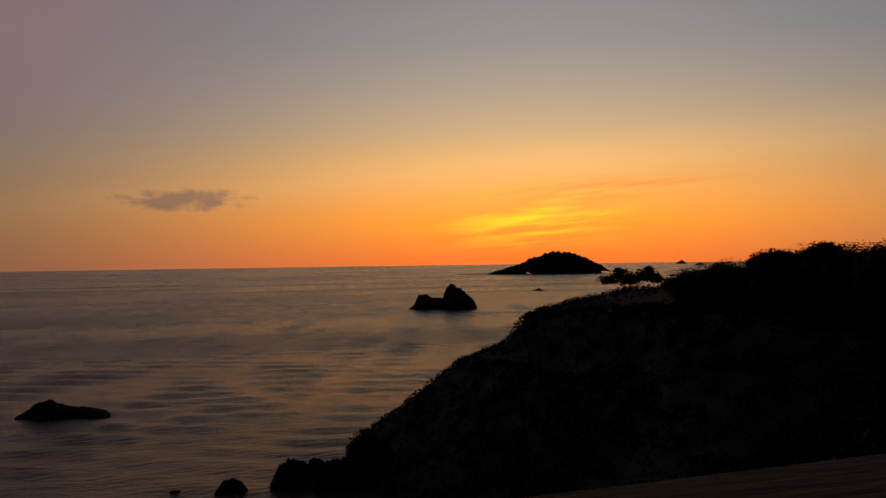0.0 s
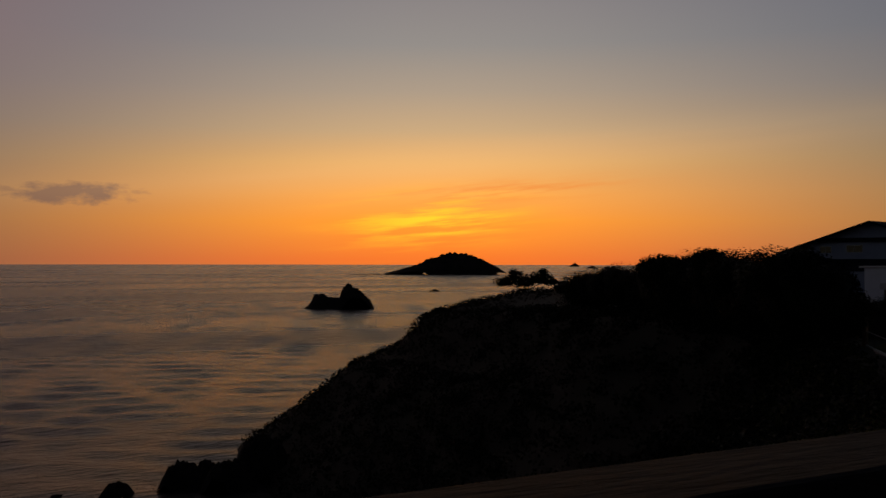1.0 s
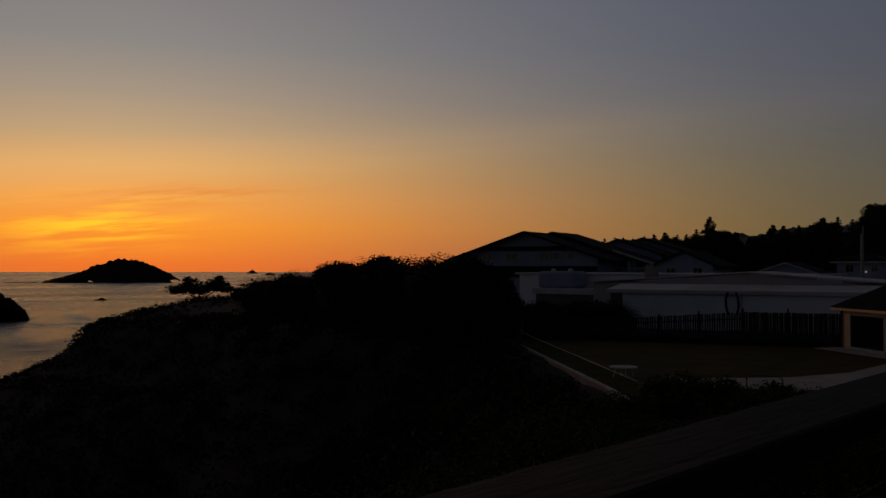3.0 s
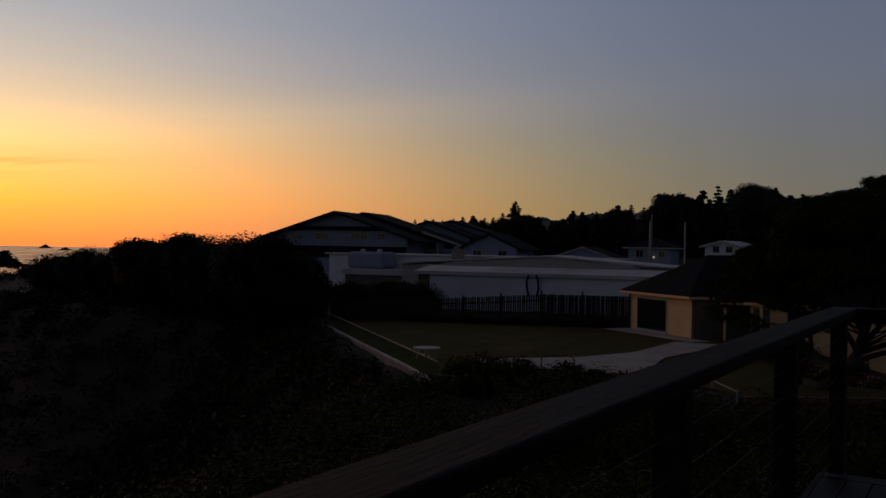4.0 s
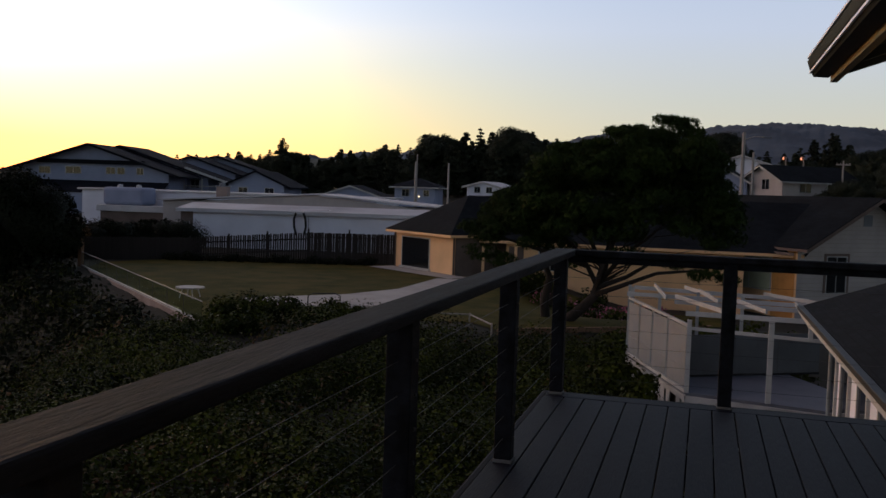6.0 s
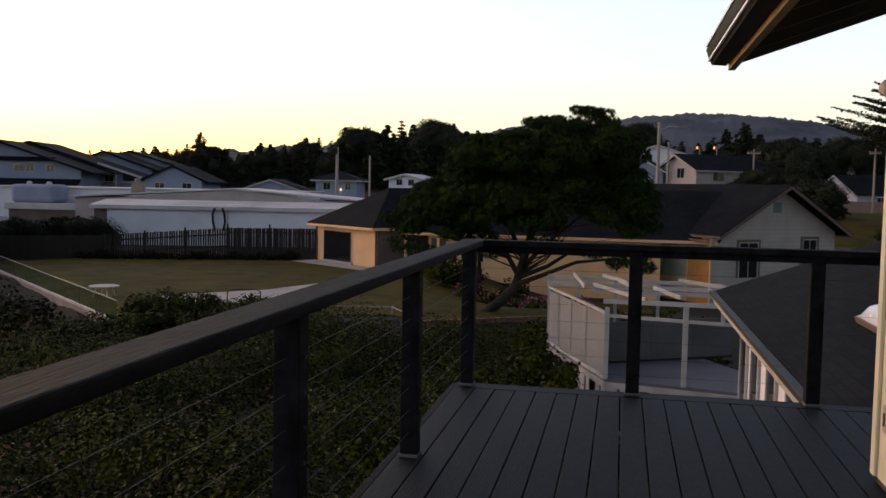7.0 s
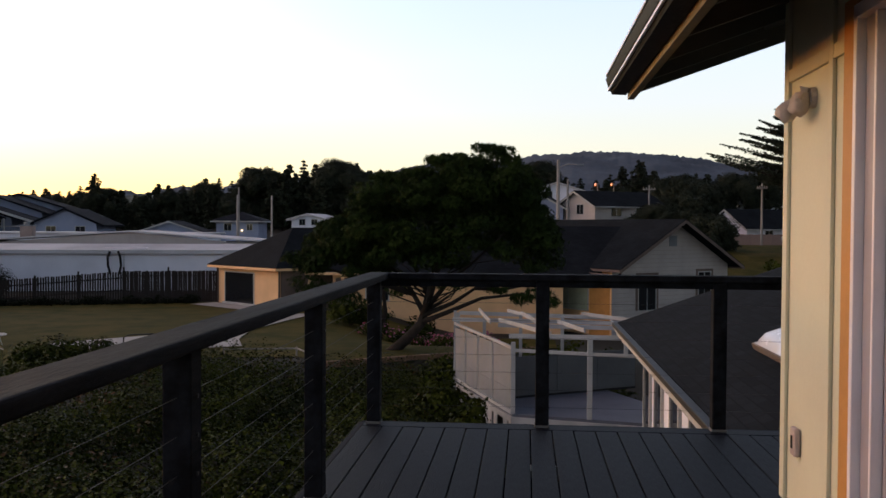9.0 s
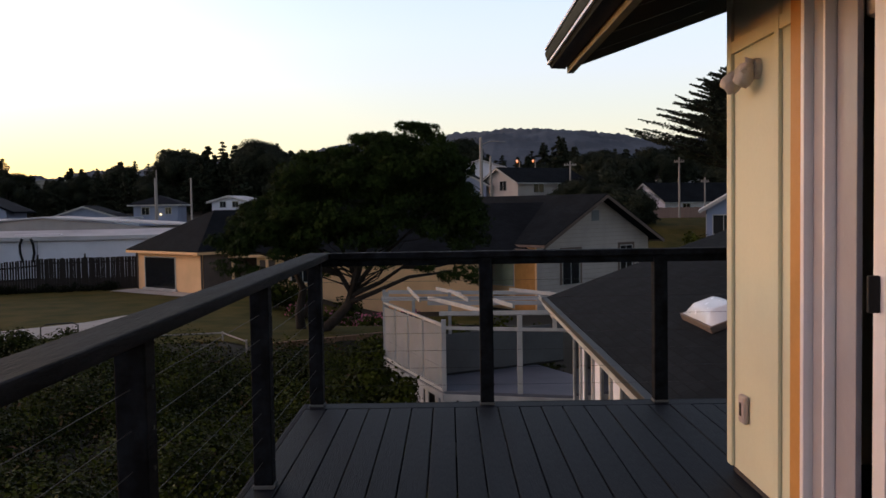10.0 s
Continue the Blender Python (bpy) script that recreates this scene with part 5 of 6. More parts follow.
def main_pine():
    """The spreading shore pine between the deck and the tan house."""
    x, y = -5.6, 38.5
    limbs = [[(-0.2, 0, -0.2), (0.6, 0.1, 0.5), (1.25, 0.0, 1.2), (1.5, 0.1, 2.1), (1.9, 0.2, 3.6), (2.6, 0.3, 5.6), (3.3, 0.3, 7.4)],
             [(1.3, 0, 1.6), (1.7, -0.3, 2.6), (1.9, -0.6, 4.2), (1.4, -0.9, 5.8)],
             [(1.35, 0, 1.7), (0.8, 0.3, 2.6), (0.2, 0.5, 3.4), (-1.4, 0.8, 4.4)],
             [(1.4, 0, 1.6), (2.6, 0.2, 2.1), (3.8, 0.3, 2.9), (5.2, 0.3, 3.2)],
             [(1.5, 0.1, 1.9), (2.4, -0.4, 3.0), (3.6, -0.8, 4.0), (4.9, -0.9, 5.2)],
             [(1.2, 0, 1.25), (2.4, -0.5, 1.75), (3.9, -0.7, 2.4), (5.6, -0.6, 2.6), (6.6, -0.5, 2.3)],
             [(0.9, 0.1, 2.5), (-0.6, -0.4, 3.0), (-2.4, -0.6, 3.5), (-3.6, -0.7, 3.8)],
             [(1.6, 0.1, 2.3), (0.9, 0.9, 3.6), (0.2, 1.4, 5.0), (-0.4, 1.6, 6.0)],
             [(3.6, 0.3, 2.8), (4.7, 0.5, 2.7), (5.9, 0.4, 2.9)]]
    rng = random.Random(12)
    for i in range(18):
        a, w = rng.uniform(0, 6.28), rng.uniform(1.2, 3.6)
        z0 = rng.uniform(1.7, 3.0)
        ex, ey = 1.6 + math.cos(a) * w * 1.25, math.sin(a) * w * 0.6
        limbs.append([(1.5, 0.1, z0), (1.5 + (ex - 1.5) * 0.5, ey * 0.5, z0 + rng.uniform(0.4, 0.9)), (ex, ey, 3.4 + rng.uniform(-0.3, 1.2))])
    ob = bent_tree("shore_pine", "spreading dark shore pine with a leaning forked trunk", x, y, gz(x, y), limbs, [((1.5, 0, 5.0), (0.5, 0.5, 0.5))], NEEDLE, 60, 21, 0.05, 0.26)
    # an uneven crown of boughs, low at one end and high past its middle; every bough bears upright tufts
    spans = ([-3.8, -3.0, -1.85, -1.2, -0.1, 1.2, 1.7, 2.1, 3.0, 3.9, 4.8, 5.3, 6.0, 6.3, 7.2], [4.8, 5.6, 6.3, 7.2, 7.85, 7.9, 8.2, 8.6, 8.8, 9.0, 8.95, 8.2, 8.05, 6.3, 5.6])
    boughs = []
    for i in range(250):
        u = rng.uniform(-1, 1)
        px = 1.6 + u * 5.1
        roof = float(np.interp(px, *spans))
        floor = 3.5 + 0.4 * math.sin(px * 1.7) + (0.7 if px > 5.2 else 0)
        r = rng.uniform(0.35, 0.8)
        pz = floor + (roof - 0.25 - floor) * rng.random() ** 0.75
        boughs.append((px, rng.uniform(-2.7, 2.7) * (1 - abs(u) ** 2 * 0.6), pz - 0.2, r))
    for i in range(40):
        px = rng.uniform(-3.6, 6.3)
        boughs.append((px, rng.uniform(-1.6, 1.6), float(np.interp(px, *spans)) - 0.25, rng.uniform(0.25, 0.4)))
    for px, py, pz, r in ((6.3, -0.5, 2.55, 0.5), (5.6, -0.6, 2.35, 0.42), (6.8, -0.4, 2.2, 0.36), (4.6, 0.4, 2.7, 0.4), (-3.7, -0.5, 2.9, 0.7), (-2.8, -0.7, 2.6, 0.6), (-1.9, -0.3, 2.3, 0.5),
                          (0.1, 0.5, 2.6, 0.45), (6.6, -0.2, 4.4, 0.7), (6.3, 0.2, 5.0, 0.7), (6.9, 0.3, 3.9, 0.5), (-3.9, 0.2, 3.6, 0.6), (-4.3, -0.3, 4.0, 0.5)):
        boughs.append((px, py, pz, r))
    pick = np.random.default_rng(23)
    cs, ways, faces = [], [], []
    for px, py, pz, r in boughs:
        k = int(30 + 90 * r)
        d = pick.normal(0, 1, (k, 3))
        d /= np.linalg.norm(d, axis=1, keepdims=True)
        seat = np.array((px, py, pz)) + d * np.array((r * 1.25, r * 1.25, r * 0.55)) * pick.uniform(0.55, 1.0, (k, 1))
        lean = d * 0.6 + np.array((0, 0, 0.9))
        for j in range(11):
            way = lean + pick.normal(0, 0.42, (k, 3))
            way /= np.linalg.norm(way, axis=1, keepdims=True)
            cs.append(seat + way * 0.11)
            ways.append(way)
            faces.append(d + np.array((0, 0, 0.4)))
    part("needles", leaf_mesh("needles", NEEDLE, np.concatenate(cs), np.concatenate(faces), 0.03, 24, 8.0, 0.5, np.concatenate(ways)), None, ob)



main_pine()
stump = thing("pale_trunk", "short pale leaning trunk beside the pine", "trunk", pose(-6.6, 39.6, gz(-6.6, 39.6)))
part("bole", Geo().tube([(0, 0, -0.2), (-0.1, 0, 0.8), (0.1, 0.1, 1.8), (-0.3, 0.1, 2.7)], [0.24, 0.2, 0.17, 0.1], 9), BARK, stump, smooth=True)
part("bole", Geo().tube([(0.1, 0, 0.6), (0.5, 0, 1.5), (0.4, 0.1, 2.6)], [0.14, 0.11, 0.07], 8), BARK, stump, smooth=True)


# ---- fence and the low white buildings ----
def picket_fence():
    ob = thing("picket_fence", "dark weathered timber picket fence along the lawn", "fence", pose(0, 0, LEVEL))
    a, b = Vector((-36.0, 58.0, 0)), Vector((-21.9, 63.1, 0))
    d = (b - a).normalized()
    turn = math.degrees(math.atan2(d.y, d.x))
    long = (b - a).length
    picket = Geo().slab([(-0.06, -0.01), (0.06, -0.01), (0.06, 0.012), (-0.06, 0.012)], -0.5, 1.62).mesh("picket", FENCE)
    board = Geo().slab([(-0.075, -0.01), (0.075, -0.01), (0.075, 0.012), (-0.075, 0.012)], -0.5, 2.22).mesh("board", FENCE)
    rng = random.Random(9)
    at = 0.0
    while at < long:
        q = a + d * at
        near = at < 8.5
        lift = 0.58 * at / 8.5 if near else 0.0
        part("picket" if near else "board", picket if near else board, None, ob, m=pose(q.x, q.y, lift + rng.uniform(-0.03, 0.03), 0, rng.uniform(-0.8, 0.8), turn))
        at += 0.168 if near else 0.158
    for z in (0.35, 1.2):
        part("rail", Geo().beam(a + Vector((0, 0.05, z)), a + d * 8.5 + Vector((0, 0.05, z + 0.55)), 0.05, 0.1), FENCE, ob)
    for z in (0.45, 1.9):
        part("rail", Geo().beam(a + d * 8.5 + Vector((0, 0.05, z)), b + Vector((0, 0.05, z)), 0.05, 0.1), FENCE, ob)
    for at in (0.0, 2.8, 5.6, 8.6, 11.6, long):
        q = a + d * at
        part("post", Geo().box(-0.06, 0.06, 0.02, 0.14, -0.4, 1.7 + 0.8 * min(1.0, at / 8.6)), FENCE, ob, m=pose(q.x, q.y, 0, 0, 0, turn))
    c = Vector((-41.5, 53.0, 0))
    k = (c - a).length
    turn2 = math.degrees(math.atan2(a.y - c.y, a.x - c.x))
    for i in range(38):
        q = c.lerp(a, i / 38)
        part("fence_board", Geo().box(0, k / 38 - 0.006, -0.01, 0.012, -0.3, 1.6).mesh("fence_board", FENCE) if i == 0 else bpy.data.meshes["fence_board"], None, ob, m=pose(q.x, q.y, 0.02 * math.sin(i), 0, 0, turn2))


picket_fence()


def long_building():
    ob = thing("long_white_building", "long low white building with a flat pale roof", "building", pose(-44.2, 70.2, 0, 0, 0, 12.5))
    z1 = 2.75
    part("wall", Geo().box(0, 34, 0, 8, LEVEL - 0.4, z1 - 0.25), WHITE_WALL, ob)
    part("end_wall", Geo().box(-0.08, -0.002, 0, 8, LEVEL - 0.4, z1 - 0.25), BROWN_WALL, ob, "brown end wall")
    part("corner_board", Geo().box(-0.1, 1.0, -0.03, -0.002, LEVEL - 0.4, z1 - 0.25), BROWN_WALL, ob)
    part("roof", Geo().plate([(-0.4, -0.4, z1), (34.4, -0.4, z1), (34.4, 4, z1 + 0.45), (-0.4, 4, z1 + 0.45)], 0.1).plate([(-0.4, 8.4, z1), (34.4, 8.4, z1), (34.4, 4, z1 + 0.45), (-0.4, 4, z1 + 0.45)], 0.1), WHITE_ROOF, ob)
    part("fascia", Geo().box(-0.42, 34.4, -0.44, -0.402, z1 - 0.3, z1 + 0.02), WHITE_ROOF, ob)
    for x in (11.3, 20.0):
        part("seam", Geo().box(x - 0.02, x + 0.02, -0.02, -0.002, LEVEL, z1 - 0.25), PANEL, ob)
    window(ob, pose(0.45, -0.03, 1.0), 0.6, 1.2)
    for s in (-1, 1):
        part("hose", Geo().tube([(10.6 + s * 0.32, -0.48, z1 - 0.1), (10.6 + s * 0.5, -0.5, z1 - 0.6), (10.6 + s * 0.52, -0.3, z1 - 1.3), (10.6 + s * 0.35, -0.2, z1 - 2.0)], 0.1, 8), BLACK, ob, "black hanging hose")
    part("skylight_strip", Geo().box(9.5, 13.0, 0.6, 1.4, z1 + 0.07, z1 + 0.2), VINYL, ob)


long_building()


def back_building():
    ob = thing("white_flat_building", "flat-roofed white building with a raised roof unit", "building", pose(-66.5, 86, 0, 0, 0, 4))
    part("wall", Geo().box(0, 34, 0, 9, LEVEL, 3.9), WHITE_WALL, ob)
    part("roof", Geo().box(-0.4, 34.4, -0.4, 9.4, 3.902, 4.1, bevel=0.03), WHITE_ROOF, ob)
    part("lean_roof", Geo().box(4.6, 14.6, -4.5, -0.41, 1.75, 2.4, bevel=0.05), WHITE_ROOF, ob)
    part("lean_wall", Geo().box(4.9, 14.3, -4.2, -0.02, LEVEL, 1.748), BROWN_WALL, ob)
    part("roof_unit", Geo().box(4.9, 9.6, -3.9, -0.9, 2.41, 4.3, bevel=0.35), LAVENDER, ob, "pale blue roof unit")
    for x in (6.1, 8.3):
        part("vent", Geo().tube([(x, -2.4, 4.25), (x, -2.4, 4.5), (x, -2.4, 4.6)], [0.28, 0.28, 0.1], 12), WHITE_ROOF, ob)
    low = thing("low_gable_building", "low pale building with a shallow gable", "building", pose(-36, 78, 0, 0, 0, 8))
    part("wall", Geo().box(-14, 14, 0, 8, LEVEL, 3.3), GREY_BOARD, low)
    part("roof", Geo().plate([(-14.4, -0.5, 3.35), (1, -0.5, 4.35), (1, 8.5, 4.35), (-14.4, 8.5, 3.35)], 0.12).plate([(14.4, -0.5, 3.4), (1, -0.5, 4.35), (1, 8.5, 4.35), (14.4, 8.5, 3.4)], 0.12), WHITE_ROOF, low)
    part("gable_wall", Geo().poly([(-10, 0.0, 3.3), (10, 0.0, 3.3), (1, 0.0, 4.2)]), GREY_BOARD, low)
    ch = part("chimney", Geo().box(-0.55, 0.55, -0.4, 0.4, 0, 1.1, bevel=0.02), PINK_WALL, low, "short masonry chimney", m=pose(-8.4, 1.0, 3.6))
    part("cap", Geo().box(-0.65, 0.65, -0.5, 0.5, 1.1, 1.2).tube([(0, 0, 1.2), (0, 0, 1.5)], 0.2, 10), PANEL, ch)


back_building()


def apartments():
    ob = thing("apartment_building", "two-storey blue-grey gabled apartment building", "building", pose(-79.5, 105, 0, 0, 0, 14))
    wins = [("f", -2.5, 6.3, 2.2, 0.95), ("f", 2.6, 6.35, 1.3, 0.9), ("f", 4.0, 6.35, 1.1, 0.9), ("f", 6.6, 6.35, 1.0, 0.9), ("f", -6.4, 6.2, 1.6, 0.9), ("f", -4, 1.6, 1.6, 1.2), ("f", 3, 1.6, 1.6, 1.2)]
    gable_block(ob, pose(0, 0, 0), 21, 8, LEVEL, 6.35, 9.78, 2.0, LAVENDER, SHINGLE_BLUE, wins, SHINGLE_BLUE, 0, 1.6)
    part("belt", Geo().box(-7.3, 7.3, -0.5, -0.01, 7.15, 7.7), SHINGLE_BLUE, ob, "dark belt under the gable")
    part("lower_roof", Geo().plate([(-10.5, -3.2, 3.4), (10.5, -3.2, 3.4), (10.5, -0.02, 4.9), (-10.5, -0.02, 4.9)], 0.1), SHINGLE_BLUE, ob)
    part("lower_wall", Geo().box(-10.2, 10.2, -2.9, -0.02, LEVEL, 3.3), LAVENDER, ob)
    # the wing behind, whose long roof falls to the stair
    wing = thing("apartment_building", "blue-grey apartment wing with a long sloping roof", "building", pose(-81.0, 114, 0, 0, 0, 14))
    gable_block(wing, pose(0, 0, 0), 25, 9, LEVEL, 6.0, 10.0, 2.2, LAVENDER, SHINGLE_BLUE, [("f", 8.2, 5.0, 1.3, 1.2), ("f", 10.6, 5.0, 1.3, 1.2)], SHINGLE_BLUE, 0, 1.4)
    part("balcony_floor", Geo().box(7.0, 15.0, -2.6, -0.01, 3.6, 3.8), LAVENDER, wing)
    for x in (7.1, 9.7, 12.3, 14.9):
        part("balcony_post", Geo().box(x - 0.1, x + 0.1, -2.6, -2.4, LEVEL, 6.6 - 0.3 * (x - 7.1) * 0.6), WHITE_WOOD, wing)
    part("balcony_rail", Geo().box(7.0, 15.0, -2.58, -2.5, 4.55, 4.68), WHITE_WOOD, wing)
    part("sloping_trim", Geo().beam((9.5, -1.5, 7.2), (19.5, -1.5, 4.0), 0.1, 0.3), WHITE_WOOD, wing, "pale sloping roof edge")
    for x, y, w, zr, label in ((-78.2, 128, 14, 9.25, "gabled blue-grey apartment block farther back"), (-79.6, 138, 16, 9.7, "blue-grey apartment block at the back")):
        back = thing("apartment_building", label, "building", pose(x, y, 0, 0, 0, 14))
        gable_block(back, pose(0, 0, 0), w, 8, LEVEL, zr - 2.4, zr, 1.4, LAVENDER, SHINGLE_BLUE, [("f", 2.5, zr - 3.2, 1.4, 1.0), ("f", -2.0, zr - 3.2, 1.4, 1.0)], SHINGLE_BLUE, 0, 1.0)



apartments()


def small_house(label, x, y, turn, w, d, z0, zw, zr, wall, roof, wins, hip=False, over=0.6, name="house", trim=None):
    ob = thing(name, label, "house", pose(x, y, 0, 0, 0, turn))
    (hip_block if hip else gable_block)(ob, pose(0, 0, 0), w, d, z0, zw, zr, over, wall, roof, wins, trim or WHITE_WOOD)
    return ob


small_house("blue-grey gabled house behind the low buildings", -57.6, 110, 10, 7.6, 9, 0.5, 5.2, 6.9, LAVENDER, SHINGLE_BLUE, [("f", -1.8, 4.2, 1.3, 1.0), ("f", 1.8, 4.2, 1.3, 1.0)], False, 1.0, trim=SHINGLE_BLUE)
small_house("low dark-roofed house among the trees", -46.5, 116, 10, 9, 9, 0.5, 3.9, 5.4, LAVENDER, SHINGLE_BLUE, [("f", -2, 3.2, 1.2, 0.9)], False)
blue = small_house("small grey-blue hip-roofed house with a lit porch", -35.4, 110, 6, 5.2, 6, 1.2, 5.5, 6.6, LAVENDER, SHINGLE_BLUE, [("f", -1.2, 4.7, 1.0, 0.9), ("f", 1.5, 4.7, 0.8, 0.8)], True)
part("porch_lamp", Geo().tube([(0, 0, 0), (0, 0, 0.14), (0, 0, 0.22)], [0.12, 0.12, 0.03], 10), WARM, blue, "lit porch lamp", m=pose(0.6, -0.15, 4.15))
# Stand-in for a low white RV-like shape; house walls and windows are added.
small_house("white house showing above the neighbour's roof", -28.9, 120, -6, 4.6, 7, 2, 5.85, 6.45, WHITE_WALL, WHITE_ROOF, [("f", -0.8, 5.4, 0.9, 0.8), ("f", 0.9, 5.4, 0.9, 0.8)], False)
small_house("pale gabled house with a long dark roof", 5.9, 103, -55, 6.4, 10, 1.5, 7.35, 8.9, GREY_BOARD, SHINGLE, [("f", 0.6, 6.9, 1.3, 1.1), ("r", 3.0, 6.6, 1.6, 1.0), ("r", 6.4, 6.6, 1.2, 1.0)], False, 0.5)
small_house("dark-roofed blue-grey house beside the utility pole", 1.6, 104, -8, 5.6, 8, 1.5, 7.2, 8.7, LAVENDER, SHINGLE, [("f", -1.4, 6.5, 1.0, 1.0), ("f", 0.9, 6.5, 0.8, 0.9)], False)
small_house("white house far up the slope", 4.6, 128, -10, 7.5, 8, 3, 9.9, 11.1, WHITE_WALL, WHITE_ROOF, [("f", -1.5, 9.4, 1.6, 0.9)], False)
small_house("white house with a long dark roof beyond the plank fence", 22.9, 105.2, -60, 6.2, 14, 1.5, 5.0, 6.95, WHITE_WALL, SHINGLE, [("r", 3.2, 4.3, 1.2, 0.9), ("r", 7.0, 4.3, 1.2, 0.9)], False, 0.5)
small_house("white gabled house behind the utility pole", 29.6, 118, 8, 4.8, 8, 1.5, 7.9, 9.6, WHITE_WALL, SHINGLE, [("f", 0, 7.4, 1.0, 1.0)], False, 0.4)
corner = small_house("pale blue-grey house with broad white gable trim", 23.4, 70, -15, 6.5, 8, LEVEL, 4.35, 6.25, LAVENDER, WHITE_ROOF, [("f", -2.0, 3.0, 1.7, 1.5), ("l", 3, 3.0, 1.4, 1.5)], False)

pale_fence = thing("plank_fence", "pale reddish plank fence before the far houses", "fence", pose(20.2, 92, 2.95, 0, 0, -1))
plank = Geo().box(0, 0.24, -0.015, 0.015, -0.4, 1.28).mesh("plank", material("reddish_plank", (0.36, 0.26, 0.22), 0.85, 0, 0.3, 12, 0.9, 0.15, (4, 4, 0.6), each=0.3))
for i in range(34):
    part("plank", plank, None, pale_fence, m=pose(i * 0.246, 0, 0.02 * math.sin(i * 1.7)))
part("rail", Geo().box(0, 8.4, 0.016, 0.06, 0.3, 0.4).box(0, 8.4, 0.016, 0.06, 1.0, 1.1), FENCE, pale_fence)
draped("field", [(13, 60), (40, 60), (40, 93), (14, 93)], 0.05, LAWN, "patch of rough grass by the street")
draped("road", [(11, 68.5), (45, 66), (45, 69.6), (12, 71.6)], 0.07, material("asphalt", (0.06, 0.06, 0.063), 0.9, 0, 0.3, 30, 1, 0.1), "narrow asphalt street")


# ---- poles and street lamps ----
def utility_pole(x, y, top, r=0.14, arm=0.0, label="silvered wooden utility pole"):
    b = gz(x, y) - 0.3
    ob = thing("utility_pole", label, "pole", pose(x, y, b), "utility poles")
    part("shaft", Geo().tube([(0, 0, 0), (0, 0, top - b)], [r, r * 0.7], 10), POLE, ob)
    if arm:
        part("crossarm", Geo().box(-arm, arm, -0.06, 0.06, top - b - 0.5, top - b - 0.36), POLE, ob)
        for s in (-0.9, -0.45, 0.45, 0.9):
            part("insulator", Geo().tube([(s * arm, 0, top - b - 0.36), (s * arm, 0, top - b - 0.22)], 0.04, 8), PLATE, ob)
    return ob


lit = utility_pole(3.35, 90, 11.45, 0.21, 0.0, "tall pale utility pole with a lamp arm")
part("lamp_arm", Geo().tube([(0, 0, 11.0), (0.9, 0, 11.35), (1.9, 0, 11.3)], 0.05, 6), POLE, lit)
part("lamp_head", Geo().box(1.8, 2.5, -0.15, 0.15, 11.2, 11.34, bevel=0.03), PANEL, lit)
utility_pole(4.28, 90, 9.6, 0.15)
utility_pole(-29.0, 90, 7.95, 0.15)
utility_pole(-29.5, 92, 8.8, 0.1)
utility_pole(-25.45, 90, 7.9, 0.13)
utility_pole(23.15, 91, 9.2, 0.12, 0.5, "utility pole with a short crossarm")
utility_pole(14.0, 104, 9.6, 0.12, 0.7, "utility pole with a short crossarm")
utility_pole(27.1, 96, 7.3, 0.1, 0.4, "utility pole with a short crossarm")
for i, az in enumerate((-4.46, -5.43)):
    q = heading(az) * 140
    zt = 4.76 + 140 * math.tan(radians(2.66))
    lamp = thing("street_lamp", "sodium street lamp glowing orange", "street lamp", pose(q.x, q.y - 1.4, gz(q.x, q.y) - 0.2), "street lamps")
    hgt = zt - gz(q.x, q.y) + 0.2
    part("shaft", Geo().tube([(0, 0, 0), (0, 0, hgt + 0.2)], [0.12, 0.07], 8), POLE, lamp)
    part("lamp_arm", Geo().tube([(0, 0, hgt + 0.2), (-0.4, -0.6, hgt + 0.3)], 0.04, 6), POLE, lamp)
    part("globe", Geo().tube([(-0.4, -0.6, hgt - 0.2), (-0.4, -0.6, hgt), (-0.4, -0.6, hgt + 0.2)], [0.11, 0.17, 0.08], 12), LAMP, lamp, "glowing orange lamp globe")


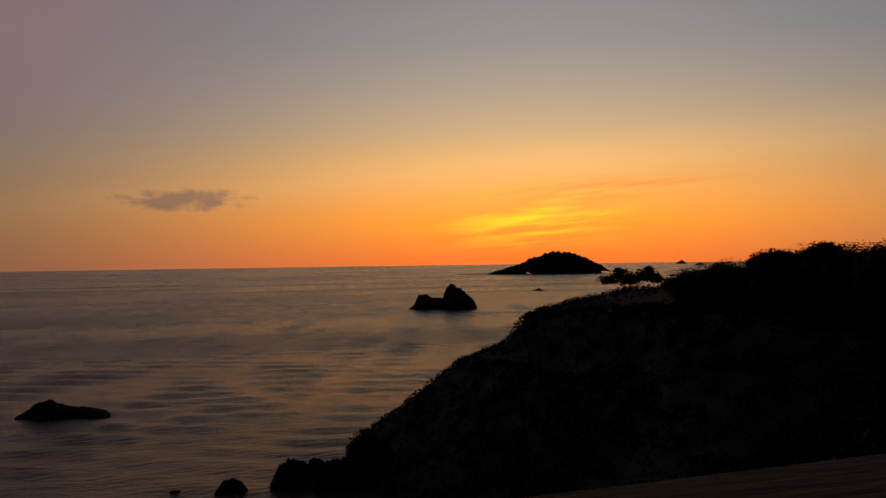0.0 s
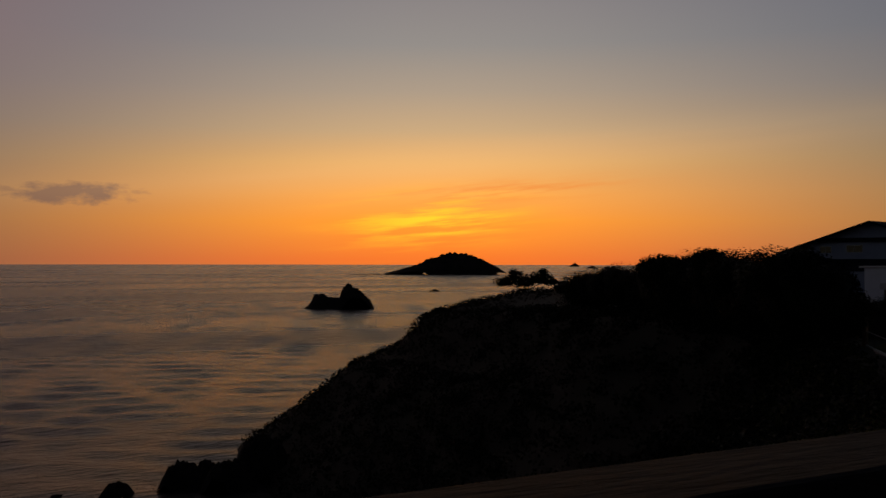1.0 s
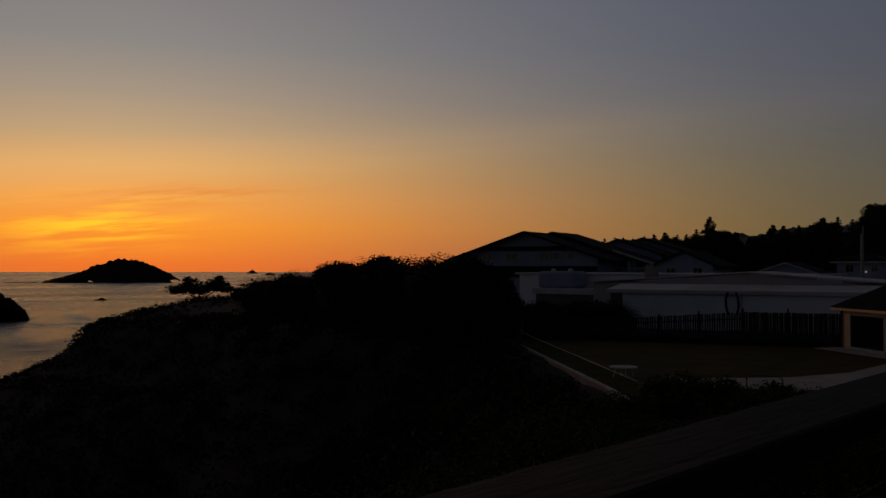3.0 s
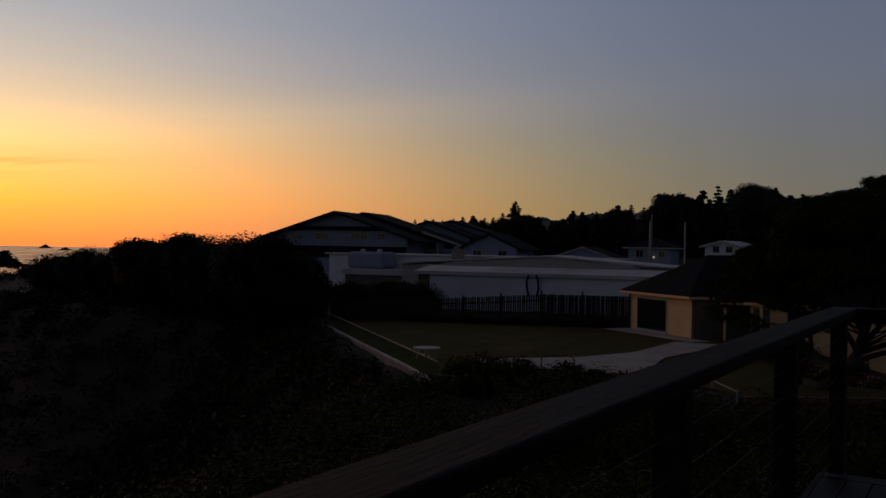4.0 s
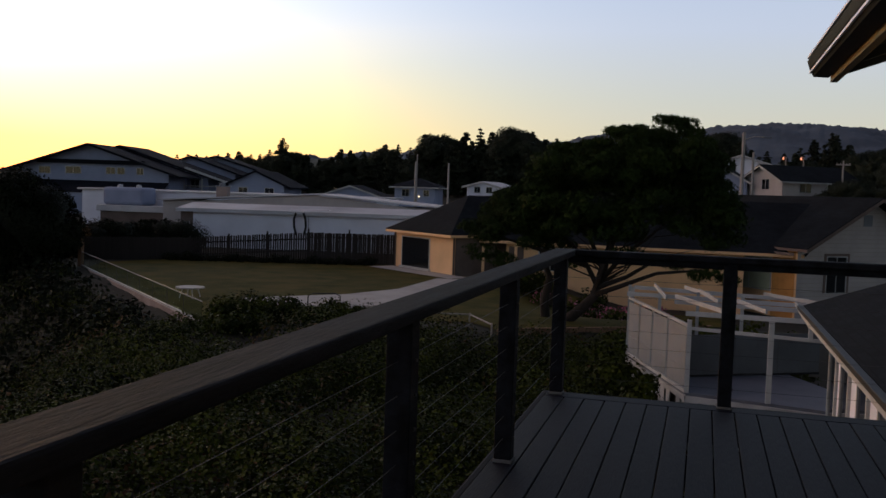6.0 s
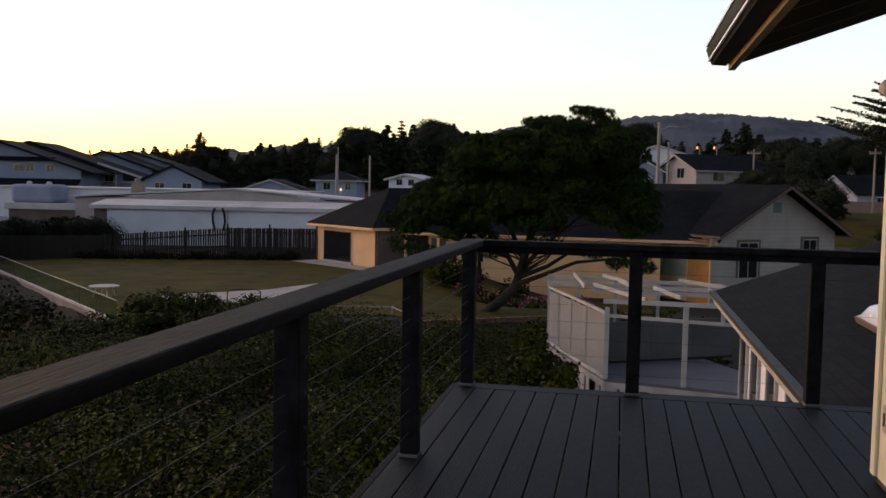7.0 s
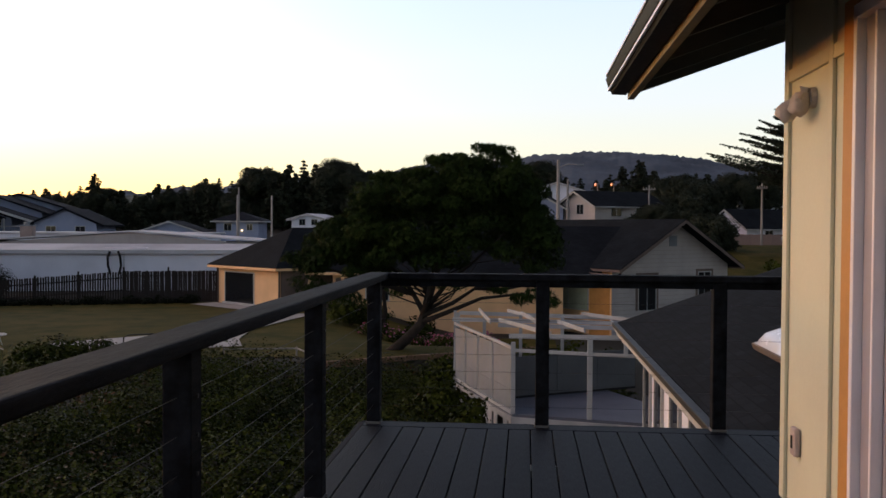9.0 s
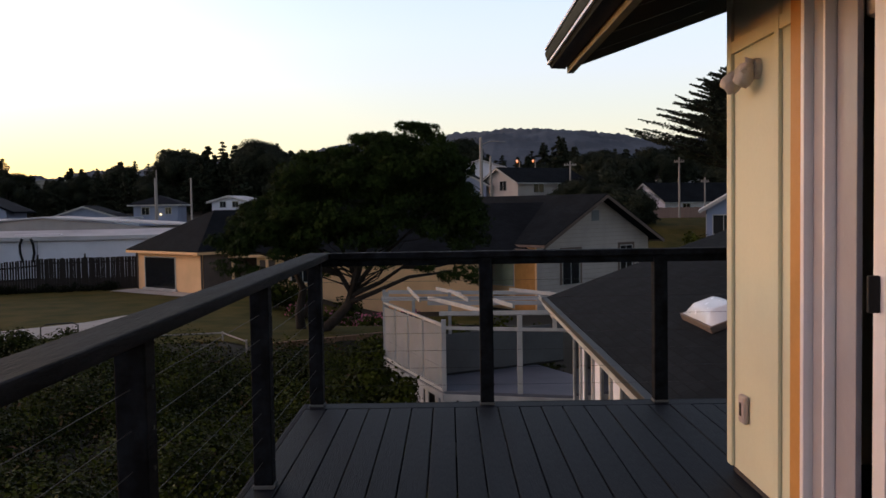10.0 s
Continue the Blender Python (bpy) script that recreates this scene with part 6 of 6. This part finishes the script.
# ---- trees behind the houses ----
def conifer(name, label, h, r, seed, whorls=24, leaf=0.27, dense=100, flat=False, group="trees of the wood"):
    rng = np.random.default_rng(seed)
    ob = thing(name, label, "tree", pose(0, 0, 0), group)
    part("trunk", Geo().tube([(0, 0, -0.5), (0.1, 0, h * 0.5), (0, 0, h * 0.98)], [h * 0.022, h * 0.014, 0.03], 8), BARK, ob)
    cs, ns = [], []
    g = Geo()
    for i in range(whorls):
        f = (i + 0.5) / whorls
        z = h * ((0.36 + 0.63 * f) if flat else (0.12 + 0.86 * f))
        reach = r * (1 - f) ** (0.75 if flat else 0.6)
        for j in range(5):
            a = rng.uniform(0, 6.28)
            l = max(0.3, reach * rng.uniform(0.55, 1.12))
            tilt = 0.28 if flat else -0.12
            tip = np.array((math.cos(a) * l, math.sin(a) * l, z + l * tilt))
            g.tube([(0, 0, z), tuple(tip)], [0.05 + 0.004 * h, 0.015], 5, cap=False)
            k = max(5, int(dense * l / max(r, 1e-3) * (1.6 if flat else 1)))
            t = rng.uniform(0.15, 1.05, k)[:, None]
            wide = l * (0.09 if flat else 0.2) * (1.1 - t)
            c = np.array((0, 0, z)) * (1 - t) + tip * t + rng.normal(0, 1, (k, 3)) * wide * np.array((1, 1, 0.35)) - np.array((0, 0, 1)) * (0 if flat else 0.25) * rng.random((k, 1))
            cs.append(c)
            ns.append(np.tile((0.0, 0, 1.0), (k, 1)) + np.array((math.cos(a), math.sin(a), 0)) * 0.3)
    tagged(part("bough", g, BARK, ob), kind="stuff")
    part("crown", leaf_mesh("crown", DARK_NEEDLE, np.concatenate(cs), np.concatenate(ns), leaf, seed, 1.8, 0.55), None, ob)
    return ob


def round_tree(label, h, r, seed, leaf=0.45):
    rng = random.Random(seed)
    lobes = []
    for i in range(26):
        a, q, f = rng.uniform(0, 6.28), rng.random() ** 0.5, rng.uniform(0.3, 0.95)
        rr = r * rng.uniform(0.25, 0.45)
        w = r * q * math.sin(math.pi * min(1, f * 0.85 + 0.12)) ** 0.6
        lobes.append(((math.cos(a) * w, math.sin(a) * w, h * f - rr * 0.4), (rr, rr, rr * 0.8)))
    ob = bent_tree("broad_tree", label, 0, 0, 0, [[(0, 0, -0.4), (0.1, 0.1, h * 0.3), (0, 0, h * 0.75)], [(0, 0, h * 0.25), (r * 0.4, 0, h * 0.55)], [(0, 0, h * 0.3), (-r * 0.4, 0.2, h * 0.6)]], lobes, DARK_NEEDLE, 1100, seed, leaf * 0.3, h * 0.025)
    return tagged(ob, group="trees of the wood")


kinds = [conifer("conifer", "tall dark conifer in the wood", 12, 3.6, 31), conifer("conifer", "narrow dark conifer in the wood", 12, 2.9, 32, 18), conifer("conifer", "broad dark conifer in the wood", 12, 4.6, 33, 14, 0.55),
         round_tree("broad dark tree at the wood's edge", 12, 5.2, 34), round_tree("dense dark tree in the wood", 12, 4.4, 35)]
SKYLINE = ([-135, -97, -92, -88, -84, -78, -73, -68, -64, -60, -55, -50, -45, -40, -36, -31, -24, -14, -4, 2, 9, 16, 21, 26, 34, 41, 50, 70],
           [9, 10.5, 11.5, 14, 10, 10.5, 12.6, 11, 14.4, 11.5, 16.3, 15.2, 16.7, 15.6, 17.2, 15, 13.5, 13, 14, 16.4, 13, 13.5, 18.0, 14.0, 14.5, 14.6, 14, 15])
rng = random.Random(77)
used = set()
for row, (yy, drop) in enumerate(((180, 0.0), (172, -1.4), (160, -3.0))):
    x = -132.0 + row * 1.7
    while x < 66:
        far = yy + rng.uniform(-4, 4)
        top = float(np.interp(x, *SKYLINE)) + rng.uniform(-0.5, 1.0) + 1.3 + drop
        px = x * far / 181.4
        b = gz(px, far) - 0.3
        h = (top - 4.76) * far / 181.4 + 4.76 - b
        if h > 2.5 and not (row == 2 and rng.random() < 0.35) and not (-13 < x < 44 and row > 0 and rng.random() < 0.2):
            kind = rng.choice(kinds[:3] if rng.random() < (0.85 if row == 0 else 0.6) else kinds[3:])
            k = h / 12
            q = kind if kind not in used else copy_thing(kind, Matrix.Identity(4))
            used.add(kind)
            q.scale = (k * rng.uniform(0.85, 1.15), k * rng.uniform(0.85, 1.15), k)
            q.matrix_basis = pose(px, far, b, 0, 0, rng.uniform(0, 360)) @ Matrix.Diagonal((*q.scale, 1))
        x += rng.uniform(2.1, 3.2)
# darker trees standing nearer, between the far houses: heading, height over the eye (degrees), distance
for i, (az, el, dist) in enumerate([(-7.1, 4.2, 126), (-6.5, 3.6, 128), (-1.9, 3.7, 132), (-0.2, 3.5, 122), (-3.0, 2.9, 134), (-4.9, 3.1, 146), (-8.6, 3.1, 118), (-9.5, 3.3, 116), (-10.4, 2.7, 112), (-11.4, 2.9, 116),
                                    (-12.6, 3.3, 118), (-13.6, 3.6, 120), (-8.0, 1.5, 100), (-9.0, 1.3, 98), (-10.0, 1.2, 97), (-7.2, 1.2, 101)]):
    p = heading(az) * dist
    b = gz(p.x, p.y - 1.4) - 0.3
    k = (4.76 + dist * math.tan(radians(el)) - b) / 12
    q = copy_thing(kinds[i % 3] if i < 6 else kinds[3 + i % 2], Matrix.Identity(4))
    q.scale = (k * 0.85, k * 0.85, k) if i < 12 else (k * 1.1, k * 1.1, k)
    q.matrix_basis = pose(p.x, p.y - 1.4, b, 0, 0, 47 * i) @ Matrix.Diagonal((*q.scale, 1))
    tagged(q, "dark tree standing among the far houses")
right = conifer("cypress", "tall cypress with flat feathery boughs", 14.4, 8.8, 41, 46, 0.13, 420, True, "")
right.matrix_basis = pose(24.9, 80.5, gz(24.9, 80.5) - 0.2)
for bx, by, h, r, s in ((16.6, 83, 3.4, 2.3, 51), (12.2, 84, 6.2, 2.8, 52), (17.6, 97, 5.2, 2.8, 57), (17.0, 108, 5.4, 3.2, 53), (12.6, 96, 6.0, 2.8, 54), (20.5, 116, 7.0, 3.6, 55), (8.8, 92, 3.8, 2.2, 56)):
    t = round_tree("dark rounded tree among the houses", h, r, s, 0.3)
    t.matrix_basis = pose(bx, by, gz(bx, by) - 0.2)
street_bush = shrub(18.5, 66.6, 2.75, 1.3, 440, 900, 0.12, IVY, "green bush with pale blossom by the street", "", "flower_bush")
c, n = lobes_points([((0, 0, 1.0), (1.3, 1.3, 0.6))], 120, 441, 0.9)
part("blossom", leaf_mesh("blossom", SKYDOME, c[c[:, 2] > 0.7], n[c[:, 2] > 0.7], 0.1, 7, 1.1), None, street_bush, "pale blossom")
